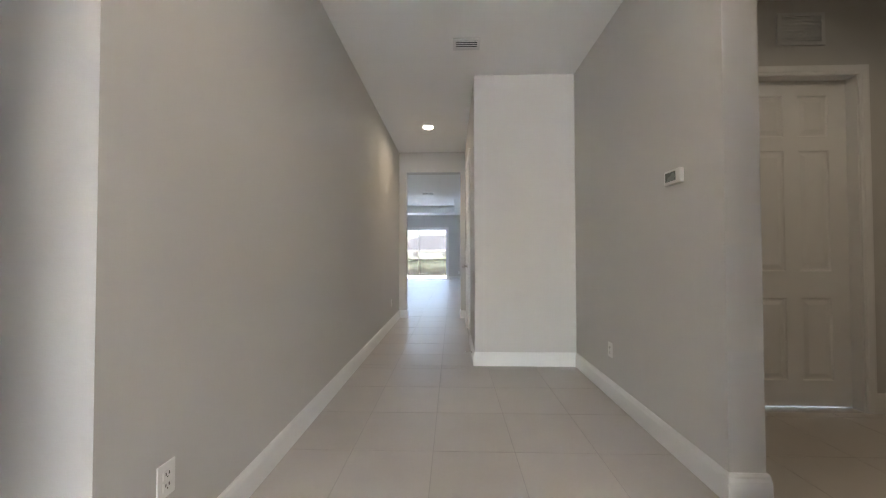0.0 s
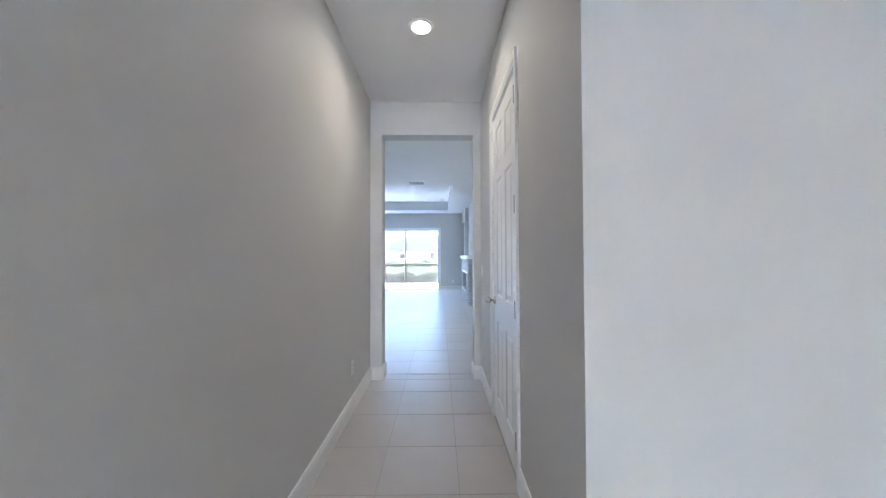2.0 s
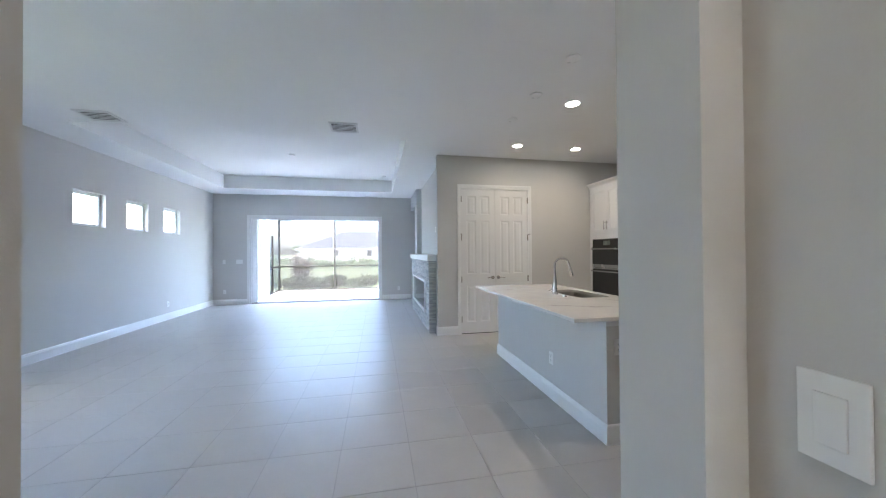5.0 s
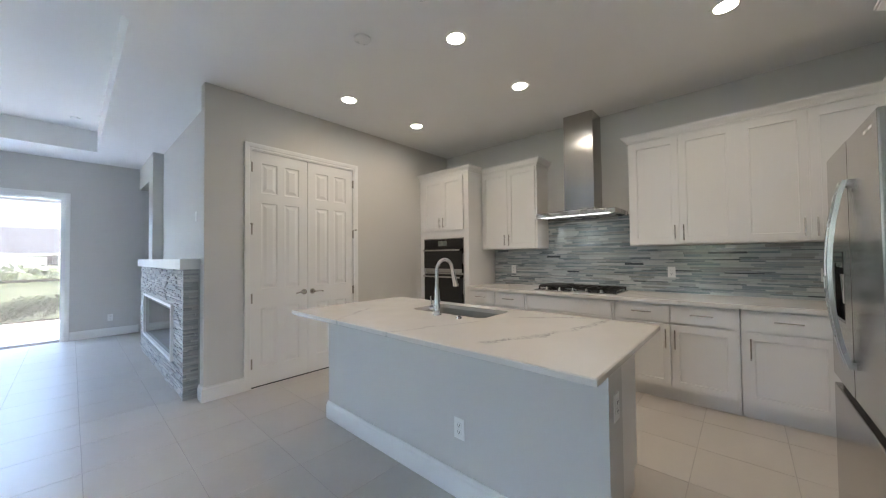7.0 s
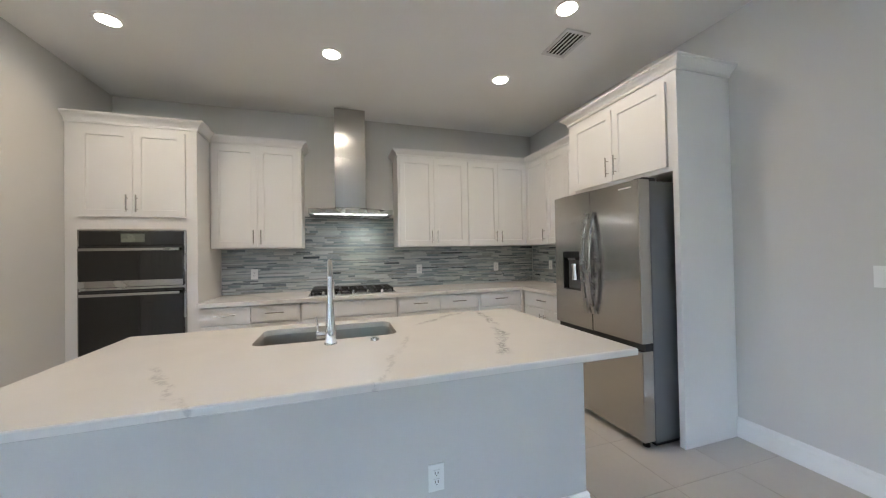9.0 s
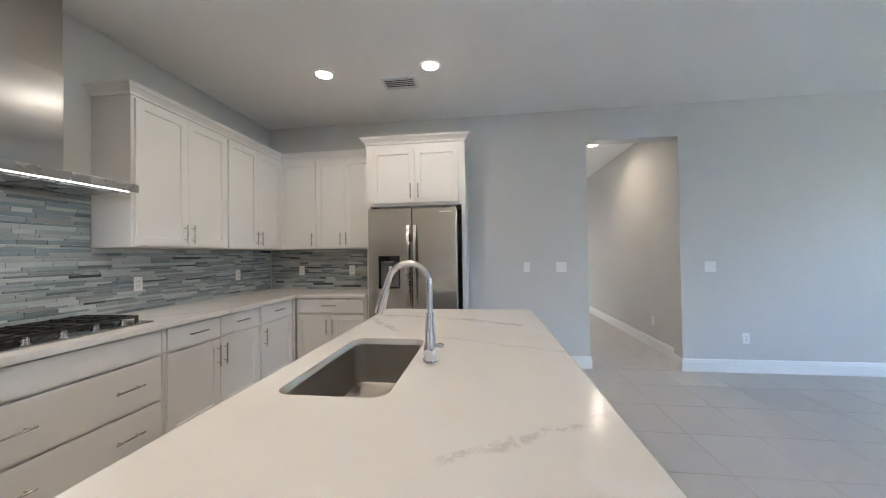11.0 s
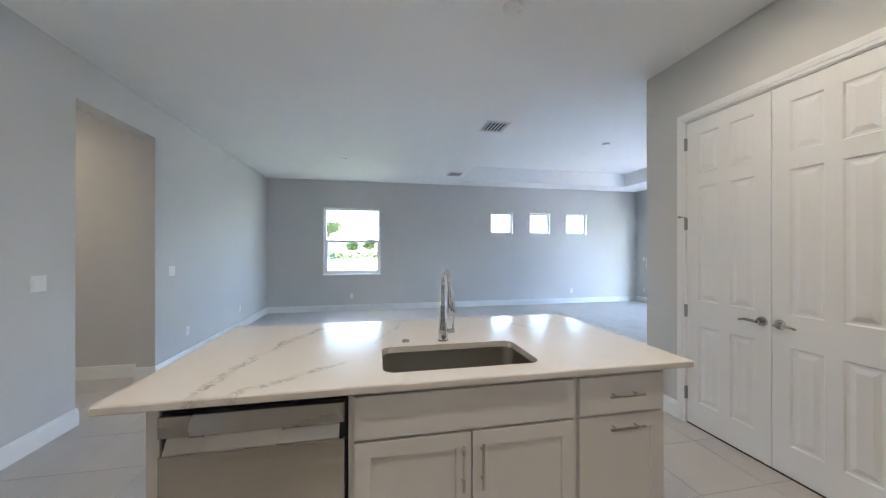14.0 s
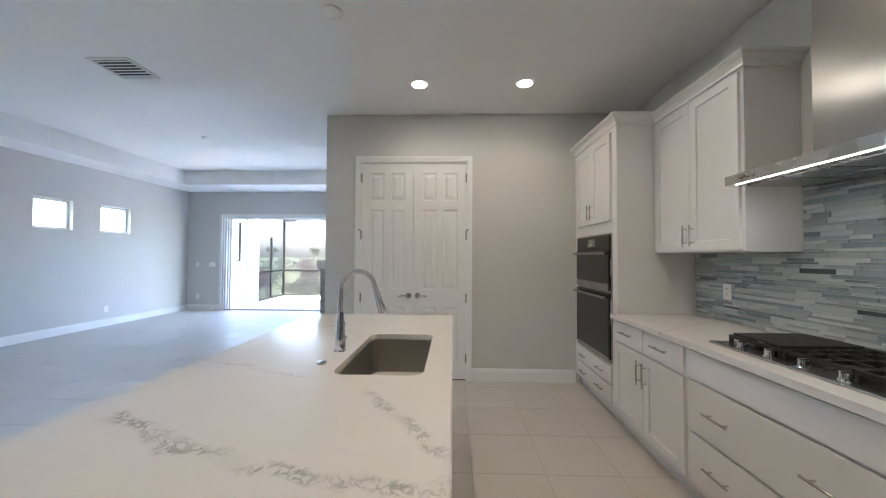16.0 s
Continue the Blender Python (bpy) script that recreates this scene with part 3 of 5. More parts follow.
# ---- windows ----
def window(name, y0, y1, z0, z1, sash, label):
    """In the west wall: the room side at x -4.1, frame towards the outside."""
    w = thing(name, pose(-4.1, y0, z0, 0, 0, 90), label, "window", "", "structure")
    W, H = y1 - y0, z1 - z0
    fr = [((0, 0.075, 0), (0.045, 0.145, H)), ((W - 0.045, 0.075, 0), (W, 0.145, H)), ((0.045, 0.075, 0), (W - 0.045, 0.145, 0.045)), ((0.045, 0.075, H - 0.045), (W - 0.045, 0.145, H))]
    part("window_frame", boxes(*fr), VINYL, w)
    zs = [(0.045, H - 0.045)]
    if sash:
        part("meeting_rail", boxes(((0.045, 0.07, H * 0.5 - 0.03), (W - 0.045, 0.12, H * 0.5 + 0.025)), bevel=0.003), VINYL, w)
        part("sash_stile", boxes(((0.045, 0.078, 0.045), (0.075, 0.115, H * 0.5 - 0.03)), ((W - 0.075, 0.078, 0.045), (W - 0.045, 0.115, H * 0.5 - 0.03)), ((0.075, 0.078, 0.045), (W - 0.075, 0.115, 0.08))), VINYL, w)
        part("window_sill", boxes(((-0.02, -0.03, -0.025), (W + 0.02, 0.0, 0.0)), ((0, 0, -0.003), (W, 0.075, 0.004)), bevel=0.003), TRIM, w, "white marble window sill")
        zs = [(0.08, H * 0.5 - 0.03), (H * 0.5 + 0.025, H - 0.045)]
    for a, b in zs:
        g = part("pane", boxes(((0.045, 0.098, a), (W - 0.045, 0.102, b))), PANE, w)
        g.visible_shadow = False
    return w


window("window_1", 1.25, 2.53, 0.85, 2.375, True, "white vinyl single-hung window in a drywall opening")
for k, (a, b, c, d) in enumerate(SMALL):
    window("window_%d" % (k + 2), a, b, c, d, False, "small square fixed white window high in the wall")

sl = thing("sliding_door_frame", pose(-3.2, 9.5, 0), "white aluminium frame of a wide sliding door slid open", "sliding door", "", "structure")
W = 3.53
part("door_frame", boxes(((0, 0.0, 0), (0.05, 0.148, 2.39)), ((W - 0.05, 0.0, 0), (W, 0.148, 2.39)), ((0.05, 0.0, 2.34), (W - 0.05, 0.148, 2.39)), bevel=0.003), VINYL, sl)
part("head_track", boxes(((0.05, 0.03, 2.325), (W - 0.05, 0.045, 2.34)), ((0.05, 0.09, 2.325), (W - 0.05, 0.105, 2.34))), VINYL, sl)
part("sill_track", boxes(((0.05, 0.01, -0.003), (W - 0.05, 0.148, 0.012)), ((0.05, 0.03, 0.012), (W - 0.05, 0.036, 0.022)), ((0.05, 0.075, 0.012), (W - 0.05, 0.081, 0.022)), ((0.05, 0.12, 0.012), (W - 0.05, 0.126, 0.022))), HINGE, sl, "dark metal floor track")
for k in range(3):
    part("panel_stile", boxes(((0.05, 0.02 + k * 0.044, 0.022), (0.10 + 0.035 * k, 0.052 + k * 0.044, 2.335)), bevel=0.003), VINYL, sl)
part("casing", boxes(((-0.055, -0.018, 0), (0.0, 0, 2.445)), ((W, -0.018, 0), (W + 0.055, 0, 2.445)), ((0, -0.018, 2.39), (W, 0, 2.445)), bevel=0.003), TRIM, sl)


# ---- cabinets ----
def pull(parent, x, y, z, length, vertical):
    """A round bar pull on two posts, front facing -y."""
    bm = bmesh.new()
    d = Vector((0, 0, 1)) if vertical else Vector((1, 0, 0))
    c = Vector((x, y - 0.03, z))
    cyl(bm, c - d * length / 2, c + d * length / 2, 0.0058, seg=10)
    for s in (-0.32, 0.32):
        p = c + d * length * s
        cyl(bm, p, p + Vector((0, 0.032, 0)), 0.0045, seg=8)
    return part("handle", bm, NICKEL, parent, "satin nickel bar pull", True)


def front(parent, name, x0, x1, z0, z1, y, hx=None, hz=None, hl=0.16, vertical=True, flat=False, material=None):
    bm = bmesh.new()
    g = 0.0015
    w, h = x1 - x0 - 2 * g, z1 - z0 - 2 * g
    cells = [] if flat else [(0.06, w - 0.06, 0.06, h - 0.06)]
    slab(bm, w, h, 0.019, cells, SHAKER, x0 + g, z0 + g, y - 0.02)
    ob = part(name, bm, CAB, parent)
    if hx is not None:
        for q in (hx if isinstance(hx, tuple) else (hx,)):
            pull(ob, q, y - 0.02, hz, hl, vertical)
    return ob


def base_cabinet(m, w, layout, label, depth=0.60):
    """Local: x 0..w, front at y 0 facing -y, body behind."""
    c = thing("base_cabinet", m, label, "cabinet", "kitchen cabinets")
    part("body", boxes(((0, 0.0, 0.11), (w, depth, 0.885)), ((0.0, 0.07, 0.0), (w, depth, 0.11))), CAB, c)
    part("toe_board", boxes(((0, 0.055, 0.0), (w, 0.0685, 0.105))), CAB, c)
    e = 0.018
    if layout == "drawers":
        front(c, "false_panel", e, w - e, 0.72, 0.872, 0, flat=True)
        front(c, "drawer_front", e, w - e, 0.43, 0.705, 0, (w * 0.24, w * 0.76), 0.57, 0.16, False, flat=True)
        front(c, "drawer_front", e, w - e, 0.135, 0.415, 0, (w * 0.24, w * 0.76), 0.285, 0.16, False, flat=True)
        return c
    nd, nr = layout
    top = 0.70
    for k in range(nr):
        a, b = e + (w - 2 * e) * k / nr, e + (w - 2 * e) * (k + 1) / nr
        front(c, "drawer_front", a + 0.004, b - 0.004, 0.72, 0.872, 0, (a + b) / 2, 0.80, 0.16, False, flat=True)
    for k in range(nd):
        a, b = e + (w - 2 * e) * k / nd, e + (w - 2 * e) * (k + 1) / nd
        hx = (b - 0.035 if k == 0 else a + 0.035) if nd == 2 else a + 0.04
        front(c, "door", a + 0.002, b - 0.002, 0.135, top, 0, hx, top - 0.13, 0.17, True)
    return c


FX = 4.04
EAST = lambda y: pose(FX, y, 0, 0, 0, -90)
base_cabinet(EAST(3.975), 0.865, (2, 2), "white base cabinet with two drawers over two shaker doors", 0.66)
base_cabinet(EAST(3.105), 0.955, "drawers", "white drawer base cabinet under the cooktop with two deep drawers", 0.66)
base_cabinet(EAST(2.145), 0.94, (2, 2), "white base cabinet with two drawers over two shaker doors", 0.66)
base_cabinet(EAST(1.20), 0.545, (1, 1), "narrow white corner base cabinet with one drawer and one door", 0.66)
SOUTH = lambda x: pose(x, 0.605, 0, 0, 0, 180)
base_cabinet(SOUTH(4.01), 0.81, (2, 1), "white base cabinet with one drawer over two doors beside fridge", 0.553)
part_corner = tagged(part("corner_filler", boxes(((4.015, 0.62, 0.11), (4.06, 0.652, 0.885)), ((4.06, 0.052, 0.0), (4.698, 0.652, 0.885))), CAB), "white blind corner cabinet filler between two runs", "cabinet", "kitchen cabinets")


def crown(parent, path, z, d=0.06, h=0.075):
    bm = bmesh.new()
    sweep(bm, path, [(0, z), (0.012, z), (0.014, z + h * 0.25), (0.03, z + h * 0.5), (d * 0.85, z + h * 0.72), (d * 0.88, z + h * 0.8), (d, z + h * 0.82), (d, z + h), (0, z + h)])
    part("crown_moulding", bm, CAB, parent)


def wall_cabinet(m, w, z0, z1, d, doors, label, name="wall_cabinet"):
    c = thing(name, m, label, "cabinet", "kitchen cabinets")
    part("body", boxes(((0, 0.0, z0), (w, d, z1))), CAB, c)
    for k, (a, b, hx) in enumerate(doors):
        front(c, "door", a, b, z0 + 0.012, z1 - 0.02, 0, hx, z0 + 0.115, 0.15)
    return c


UZ0, UZ1 = 1.425, 2.505
UX = 4.375
c = wall_cabinet(pose(UX, 3.975, 0, 0, 0, -90), 0.855, UZ0, UZ1, 0.322, [(0.02, 0.43, 0.395), (0.43, 0.835, 0.465)], "white two-door shaker wall cabinet with crown beside the hood")
crown(c, [(0.0, 0.0), (0.855, 0.0), (0.855, 0.322)], UZ1)
for y0, w, drs, run in ((2.065, 0.875, [(0.02, 0.44, 0.405), (0.44, 0.86, 0.475)], True), (1.19, 0.855, [(0.015, 0.43, 0.395), (0.43, 0.84, 0.465)], False)):
    c = wall_cabinet(pose(UX, y0, 0, 0, 0, -90), w, UZ0, UZ1, 0.322, drs, "white two-door shaker wall cabinet with crown moulding")
    crown(c, [(0.0, 0.322), (0.0, 0.0), (w, 0.0)] if run else [(0.0, 0.0), (w - 0.0, 0.0)], UZ1)
c = wall_cabinet(pose(4.70, 0.33, 0, 0, 0, 180), 1.50, UZ0, UZ1, 0.278, [(0.34, 0.79, 0.75), (0.80, 1.14, 1.105), (1.14, 1.48, 1.175)], "white three-door shaker corner wall cabinet beside the fridge")
crown(c, [(0.325, 0.0), (1.50, 0.0)], UZ1)

# oven tower
OX = 4.06
tw = thing("oven_tower_cabinet", pose(OX, 4.925, 0, 0, 0, -90), "tall white oven cabinet with two doors above and drawers below", "cabinet", "kitchen cabinets")
OW = 0.945
for lo, hi in (((0, 0.0, 0.11), (0.085, 0.638, 2.505)), ((OW - 0.085, 0, 0.11), (OW, 0.638, 2.505)), ((0.085, 0, 0.11), (OW - 0.085, 0.638, 0.47)), ((0.085, 0, 1.60), (OW - 0.085, 0.638, 2.505)), ((0.085, 0.3, 0.47), (OW - 0.085, 0.638, 1.60)), ((0, 0.07, 0), (OW, 0.638, 0.11))):
    part("carcass_panel", boxes((lo, hi)), CAB, tw)
part("toe_board", boxes(((0, 0.055, 0), (OW, 0.0685, 0.105))), CAB, tw)
for a, b, hx in ((0.085, 0.472, 0.437), (0.472, 0.86, 0.507)):
    front(tw, "door", a, b, 1.705, 2.47, 0, hx, 1.82, 0.15)
for z0, z1 in ((0.135, 0.29), (0.30, 0.455)):
    front(tw, "drawer_front", 0.085, 0.86, z0, z1, 0, (0.28, 0.665), (z0 + z1) / 2, 0.15, False, flat=True)
crown(tw, [(0.0, 0.0), (OW, 0.0), (OW, 0.56)], 2.505, 0.065, 0.085)

ov = thing("double_wall_oven", pose(OX, 4.925, 0, 0, 0, -90), "stainless and black glass wall oven with microwave above", "wall oven")
a0, a1 = 0.088, 0.857
part("body", boxes(((a0 + 0.01, 0.0, 0.48), (a1 - 0.01, 0.29, 1.59))), BLACK, ov)
part("trim_frame", boxes(((a0, -0.012, 0.475), (a0 + 0.014, -0.001, 1.595)), ((a1 - 0.014, -0.012, 0.475), (a1, -0.001, 1.595)), ((a0 + 0.014, -0.012, 1.583), (a1 - 0.014, -0.001, 1.595)), ((a0 + 0.014, -0.012, 0.475), (a1 - 0.014, -0.001, 0.50)), ((a0 + 0.014, -0.012, 1.075), (a1 - 0.014, -0.001, 1.095))), STEEL, ov)
part("control_panel", boxes(((a0 + 0.015, -0.02, 1.46), (a1 - 0.015, -0.001, 1.582)), bevel=0.002), BLACKG, ov)
part("display", boxes(((a0 + 0.30, -0.0215, 1.485), (a0 + 0.47, -0.0195, 1.56))), LCD, ov, "small grey display")
for z0, z1, nm in ((1.10, 1.455, "microwave_door"), (0.505, 1.07, "oven_door")):
    d = part(nm, boxes(((a0 + 0.015, -0.03, z0), (a1 - 0.015, -0.001, z1)), bevel=0.003), BLACKG, ov)
    part("door_rail", boxes(((a0 + 0.015, -0.033, z0), (a1 - 0.015, -0.0295, z0 + 0.055 if nm == "microwave_door" else z0 + 0.02))), STEEL, d)
    bm = boxes(((a0 + 0.03, -0.07, z1 - 0.045), (a1 - 0.03, -0.052, z1 - 0.02)), bevel=0.005)
    box(bm, (a0 + 0.05, -0.054, z1 - 0.04), (a0 + 0.075, -0.029, z1 - 0.025))
    box(bm, (a1 - 0.075, -0.054, z1 - 0.04), (a1 - 0.05, -0.029, z1 - 0.025))
    part("handle", bm, STEEL, d, "stainless bar handle")

# counters on the walls
bm = boxes(((3.995, 0.052, 0.885), (4.697, 3.972, 0.92)), ((3.20, 0.052, 0.885), (3.995, 0.652, 0.92)))
bmesh.ops.remove_doubles(bm, verts=bm.verts, dist=0.0005)
tagged(part("countertop", bm, QUARTZ), "pale veined quartz countertop in an L along two walls", "countertop")

# range hood
rh = thing("range_hood", pose(4.20, 3.045, 0, 0, 0, -90), "stainless chimney range hood with a light strip over the cooktop", "range hood")
HW = 0.89
bm = boxes(((0, 0.0, 1.782), (HW, 0.497, 1.835)), bevel=0.003)
lo = [bm.verts.new(p) for p in ((0.01, 0.01, 1.835), (HW - 0.01, 0.01, 1.835), (HW - 0.01, 0.495, 1.835), (0.01, 0.495, 1.835))]
hi = [bm.verts.new(p) for p in ((0.265, 0.19, 1.875), (0.625, 0.19, 1.875), (0.625, 0.495, 1.875), (0.265, 0.495, 1.875))]
for k in range(4):
    bm.faces.new((lo[k], lo[(k + 1) % 4], hi[(k + 1) % 4], hi[k]))
bm.faces.new(hi)
part("canopy", bm, STEEL, rh)
part("chimney", boxes(((0.272, 0.196, 1.872), (0.618, 0.496, 2.44)), ((0.276, 0.200, 2.44), (0.614, 0.496, 3.010)), bevel=0.002), STEELV, rh)
part("light_strip", boxes(((0.06, 0.006, 1.778), (HW - 0.06, 0.018, 1.783))), STRIP, rh, "lit white led strip")
part("filter", boxes(*[((0.05 + 0.2 * k, 0.08, 1.774), (0.235 + 0.2 * k, 0.42, 1.7825)) for k in range(4)], bevel=0.002), STEEL, rh)
for k in range(3):
    bm = bmesh.new()
    cyl(bm, (0.10 + 0.035 * k, 0.001, 1.81), (0.10 + 0.035 * k, -0.008, 1.81), 0.010, seg=14)
    part("button", bm, HINGE, rh, "round control button", True)

# cooktop
ck = thing("gas_cooktop", pose(4.10, 3.045, 0.92, 0, 0, -90), "stainless gas cooktop with black cast-iron grates and five knobs", "cooktop")
part("tray", boxes(((0, 0, 0.0), (0.90, 0.52, 0.012)), bevel=0.005), STEEL, ck)
for bx, by, r in ((0.16, 0.16, 0.042), (0.16, 0.39, 0.035), (0.45, 0.30, 0.055), (0.74, 0.16, 0.035), (0.74, 0.39, 0.042)):
    bm = bmesh.new()
    cyl(bm, (bx, by, 0.012), (bx, by, 0.026), r * 1.15, r, 20)
    cyl(bm, (bx, by, 0.026), (bx, by, 0.034), r * 0.8, r * 0.75, 20)
    part("burner", bm, IRON, ck, "", True)
for k, (g0, g1) in enumerate(((0.02, 0.31), (0.315, 0.585), (0.59, 0.88))):
    bm = bmesh.new()
    y0, y1, z0, z1 = 0.095, 0.505, 0.034, 0.050
    for a, b in (((g0, y0), (g1, y0 + 0.014)), ((g0, y1 - 0.014), (g1, y1)), ((g0, y0 + 0.014), (g0 + 0.014, y1 - 0.014)), ((g1 - 0.014, y0 + 0.014), (g1, y1 - 0.014))):
        box(bm, (*a, z0), (*b, z1))
    for q in range(1, 4):
        yy = y0 + (y1 - y0) * q / 4
        box(bm, (g0 + 0.014, yy - 0.006, z0 + 0.003), (g1 - 0.014, yy + 0.006, z1 + 0.003))
    for q in range(1, 3):
        xx = g0 + (g1 - g0) * q / 3
        box(bm, (xx - 0.006, y0 + 0.014, z0 + 0.004), (xx + 0.006, y1 - 0.014, z1 + 0.005))
    for fx, fy in ((g0, y0), (g1 - 0.014, y0), (g0, y1 - 0.014), (g1 - 0.014, y1 - 0.014)):
        box(bm, (fx, fy, 0.012), (fx + 0.014, fy + 0.014, z0))
    part("grate", bm, IRON, ck)
for k in range(5):
    x = 0.15 + 0.15 * k
    bm = bmesh.new()
    cyl(bm, (x, 0.05, 0.012), (x, 0.05, 0.018), 0.024, 0.023)
    cyl(bm, (x, 0.05, 0.018), (x, 0.05, 0.042), 0.019, 0.017)
    box(bm, (x - 0.004, 0.032, 0.036), (x + 0.004, 0.068, 0.048), 0.002)
    part("knob", bm, CHROME, ck, "", True)
bm = bmesh.new()
box(bm, (0.03, 0.11, 0.052), (0.30, 0.48, 0.062), 0.004)
part("griddle", bm, IRON, ck, "flat black griddle plate")

# fridge and its surround
fc = thing("fridge_cabinet", pose(3.20, 0.56, 0, 0, 0, 180), "white fridge surround with a two-door cabinet above and crown", "cabinet", "kitchen cabinets")
part("side_panel", boxes(((0.0, 0.0, 0.0), (0.035, 0.508, 2.555))), CAB, fc)
part("side_panel", boxes(((1.05, 0.0, 0.0), (1.09, 0.508, 2.555))), CAB, fc)
part("body", boxes(((0.035, 0.0, 1.875), (1.05, 0.508, 2.555))), CAB, fc)
for a, b, hx in ((0.07, 0.543, 0.503), (0.547, 1.02, 0.587)):
    front(fc, "door", a, b, 1.905, 2.50, 0, hx, 2.03, 0.16)
crown(fc, [(0.0, 0.508), (0.0, 0.0), (1.09, 0.0), (1.09, 0.508)], 2.555, 0.06, 0.08)
# Black sheet stands in for the shade in the recess around the fridge.
part("recess_shade_sheet", boxes(((0.036, 0.47, 0.0), (1.049, 0.50, 1.874))), BLACK, fc, "black sheet in place of shade behind the fridge")

fr = thing("refrigerator", pose(3.09, 0.828, 0, 0, 0, 180), "stainless french-door refrigerator with water dispenser and bottom freezer", "refrigerator")
FW, FH = 0.905, 1.815
part("case", boxes(((0.006, 0.105, 0.03), (FW - 0.006, 0.735, FH - 0.01)), bevel=0.004), GREYP, fr)
for a in (0.02, FW - 0.10):
    part("hinge_cover", boxes(((a, 0.06, FH - 0.01), (a + 0.08, 0.18, FH + 0.018)), bevel=0.004), BLACK, fr)
part("gasket", boxes(((0.010, 0.095, 0.05), (FW - 0.010, 0.106, FH - 0.006))), BLACK, fr)
hw = FW / 2
# the door with the dispenser has a cut-out niche
bm = bmesh.new()
dx0, dx1, dz0, dz1 = 0.105, 0.325, 1.005, 1.335
slab(bm, hw - 0.003, FH - 0.705, 0.095, [(dx0, dx1, dz0 - 0.705, dz1 - 0.705)], [(0.002, 0.06)], 0.0, 0.705, 0.0)
dl = part("door", bm, FRIDGE, fr)
part("dispenser", boxes(((dx0 + 0.004, 0.0, dz0 + 0.002), (dx0 + 0.012, 0.058, dz1 - 0.004)), ((dx1 - 0.012, 0.0, dz0 + 0.002), (dx1 - 0.004, 0.058, dz1 - 0.004)), ((dx0 + 0.012, -0.003, dz1 - 0.055), (dx1 - 0.012, 0.05, dz1 - 0.004)), ((dx0 + 0.012, 0.0, dz0 + 0.002), (dx1 - 0.012, 0.058, dz0 + 0.012))), BLACKG, dl, "black glossy dispenser surround")
part("dispenser_back", boxes(((dx0 + 0.012, 0.05, dz0 + 0.012), (dx1 - 0.012, 0.058, dz1 - 0.055))), GREYP, dl)
bm = bmesh.new()
tube(bm, [((dx0 + dx1) / 2, 0.045, dz0 + 0.085), ((dx0 + dx1) / 2, 0.038, dz0 + 0.225)], 0.036, 20)
part("paddle", bm, CHROME, dl, "rounded bright dispenser paddle", True)
part("nozzle", boxes(((dx0 + 0.06, -0.002, dz1 - 0.075), (dx1 - 0.06, 0.045, dz1 - 0.03)), bevel=0.006), STEEL, dl, "grey dispenser nozzle housing")
dr = part("door", boxes(((hw + 0.003, 0.0, 0.705), (FW, 0.095, FH)), bevel=0.006), FRIDGE, fr)
part("badge", boxes(((FW - 0.17, -0.0015, FH - 0.05), (FW - 0.06, 0.0005, FH - 0.04))), PLASTIC, dr, "small pale badge")
fz = part("freezer_drawer", boxes(((0.0, 0.0, 0.05), (FW, 0.095, 0.655)), bevel=0.006), FRIDGE, fr)
part("drawer_grip", boxes(((0.004, 0.03, 0.655), (FW - 0.004, 0.095, 0.704))), BLACK, fr, "black recessed grip strip")
for s, dd in ((-1, dl), (1, dr)):
    xx = hw + s * 0.035
    bm = bmesh.new()
    rows = []
    for k in range(15):
        f = k / 14
        y, z = -0.014 - 0.052 * math.sin(math.pi * f) ** 0.8, 0.84 + 0.80 * f
        rows.append([bm.verts.new((xx + a, y + b, z)) for a, b in ((-0.017, 0.008), (-0.014, -0.007), (0.014, -0.007), (0.017, 0.008))])
    for u, v in zip(rows, rows[1:]):
        for k in range(4):
            bm.faces.new((u[k], u[(k + 1) % 4], v[(k + 1) % 4], v[k]))
    bm.faces.new(rows[0]); bm.faces.new(rows[-1][::-1])
    for z in (0.852, 1.628):
        box(bm, (xx - 0.013, -0.02, z - 0.012), (xx + 0.013, 0.001, z + 0.012))
    part("handle", bm, STEEL, dd, "long bowed stainless handle", True)
for fx in (0.05, FW - 0.05):
    bm = bmesh.new()
    cyl(bm, (fx, 0.07, 0.0), (fx, 0.07, 0.05), 0.025, 0.02, 14)
    part("foot", bm, BLACK, fr, "", True)
part("foot_rail", boxes(((0.02, 0.12, 0.004), (FW - 0.02, 0.6, 0.03))), BLACK, fr)

# ---- island ----
isl = thing("kitchen_island", pose(0, 0, 0), "kitchen island base with grey painted half wall and white cabinets", "kitchen island")
part("half_wall", boxes(((1.85, 1.585, 0), (2.045, 3.77, 0.888))), WALL, isl, "grey painted half wall")
part("top_trim", boxes(((1.842, 1.577, 0.845), (2.053, 1.5845, 0.888))), TRIM, isl)
bm = bmesh.new()
sweep(bm, [(2.046, 3.77), (1.85, 3.77), (1.85, 1.585), (2.046, 1.585)][::-1], [(-a, b) for a, b in BASE])
part("baseboard", bm, TRIM, isl)
for lo, hi in (((2.046, 1.66, 0.11), (2.63, 1.70, 0.888)), ((2.046, 1.70, 0.11), (2.20, 3.725, 0.888)), ((2.20, 2.325, 0.11), (2.63, 3.725, 0.66)), ((2.20, 3.26, 0.66), (2.63, 3.725, 0.888)), ((2.60, 2.325, 0.66), (2.63, 3.26, 0.888)), ((2.20, 2.325, 0.66), (2.6, 2.345, 0.888)), ((2.046, 1.66, 0), (2.56, 1.70, 0.11)), ((2.046, 2.325, 0), (2.56, 3.725, 0.11))):
    part("carcass_panel", boxes((lo, hi)), CAB, isl)
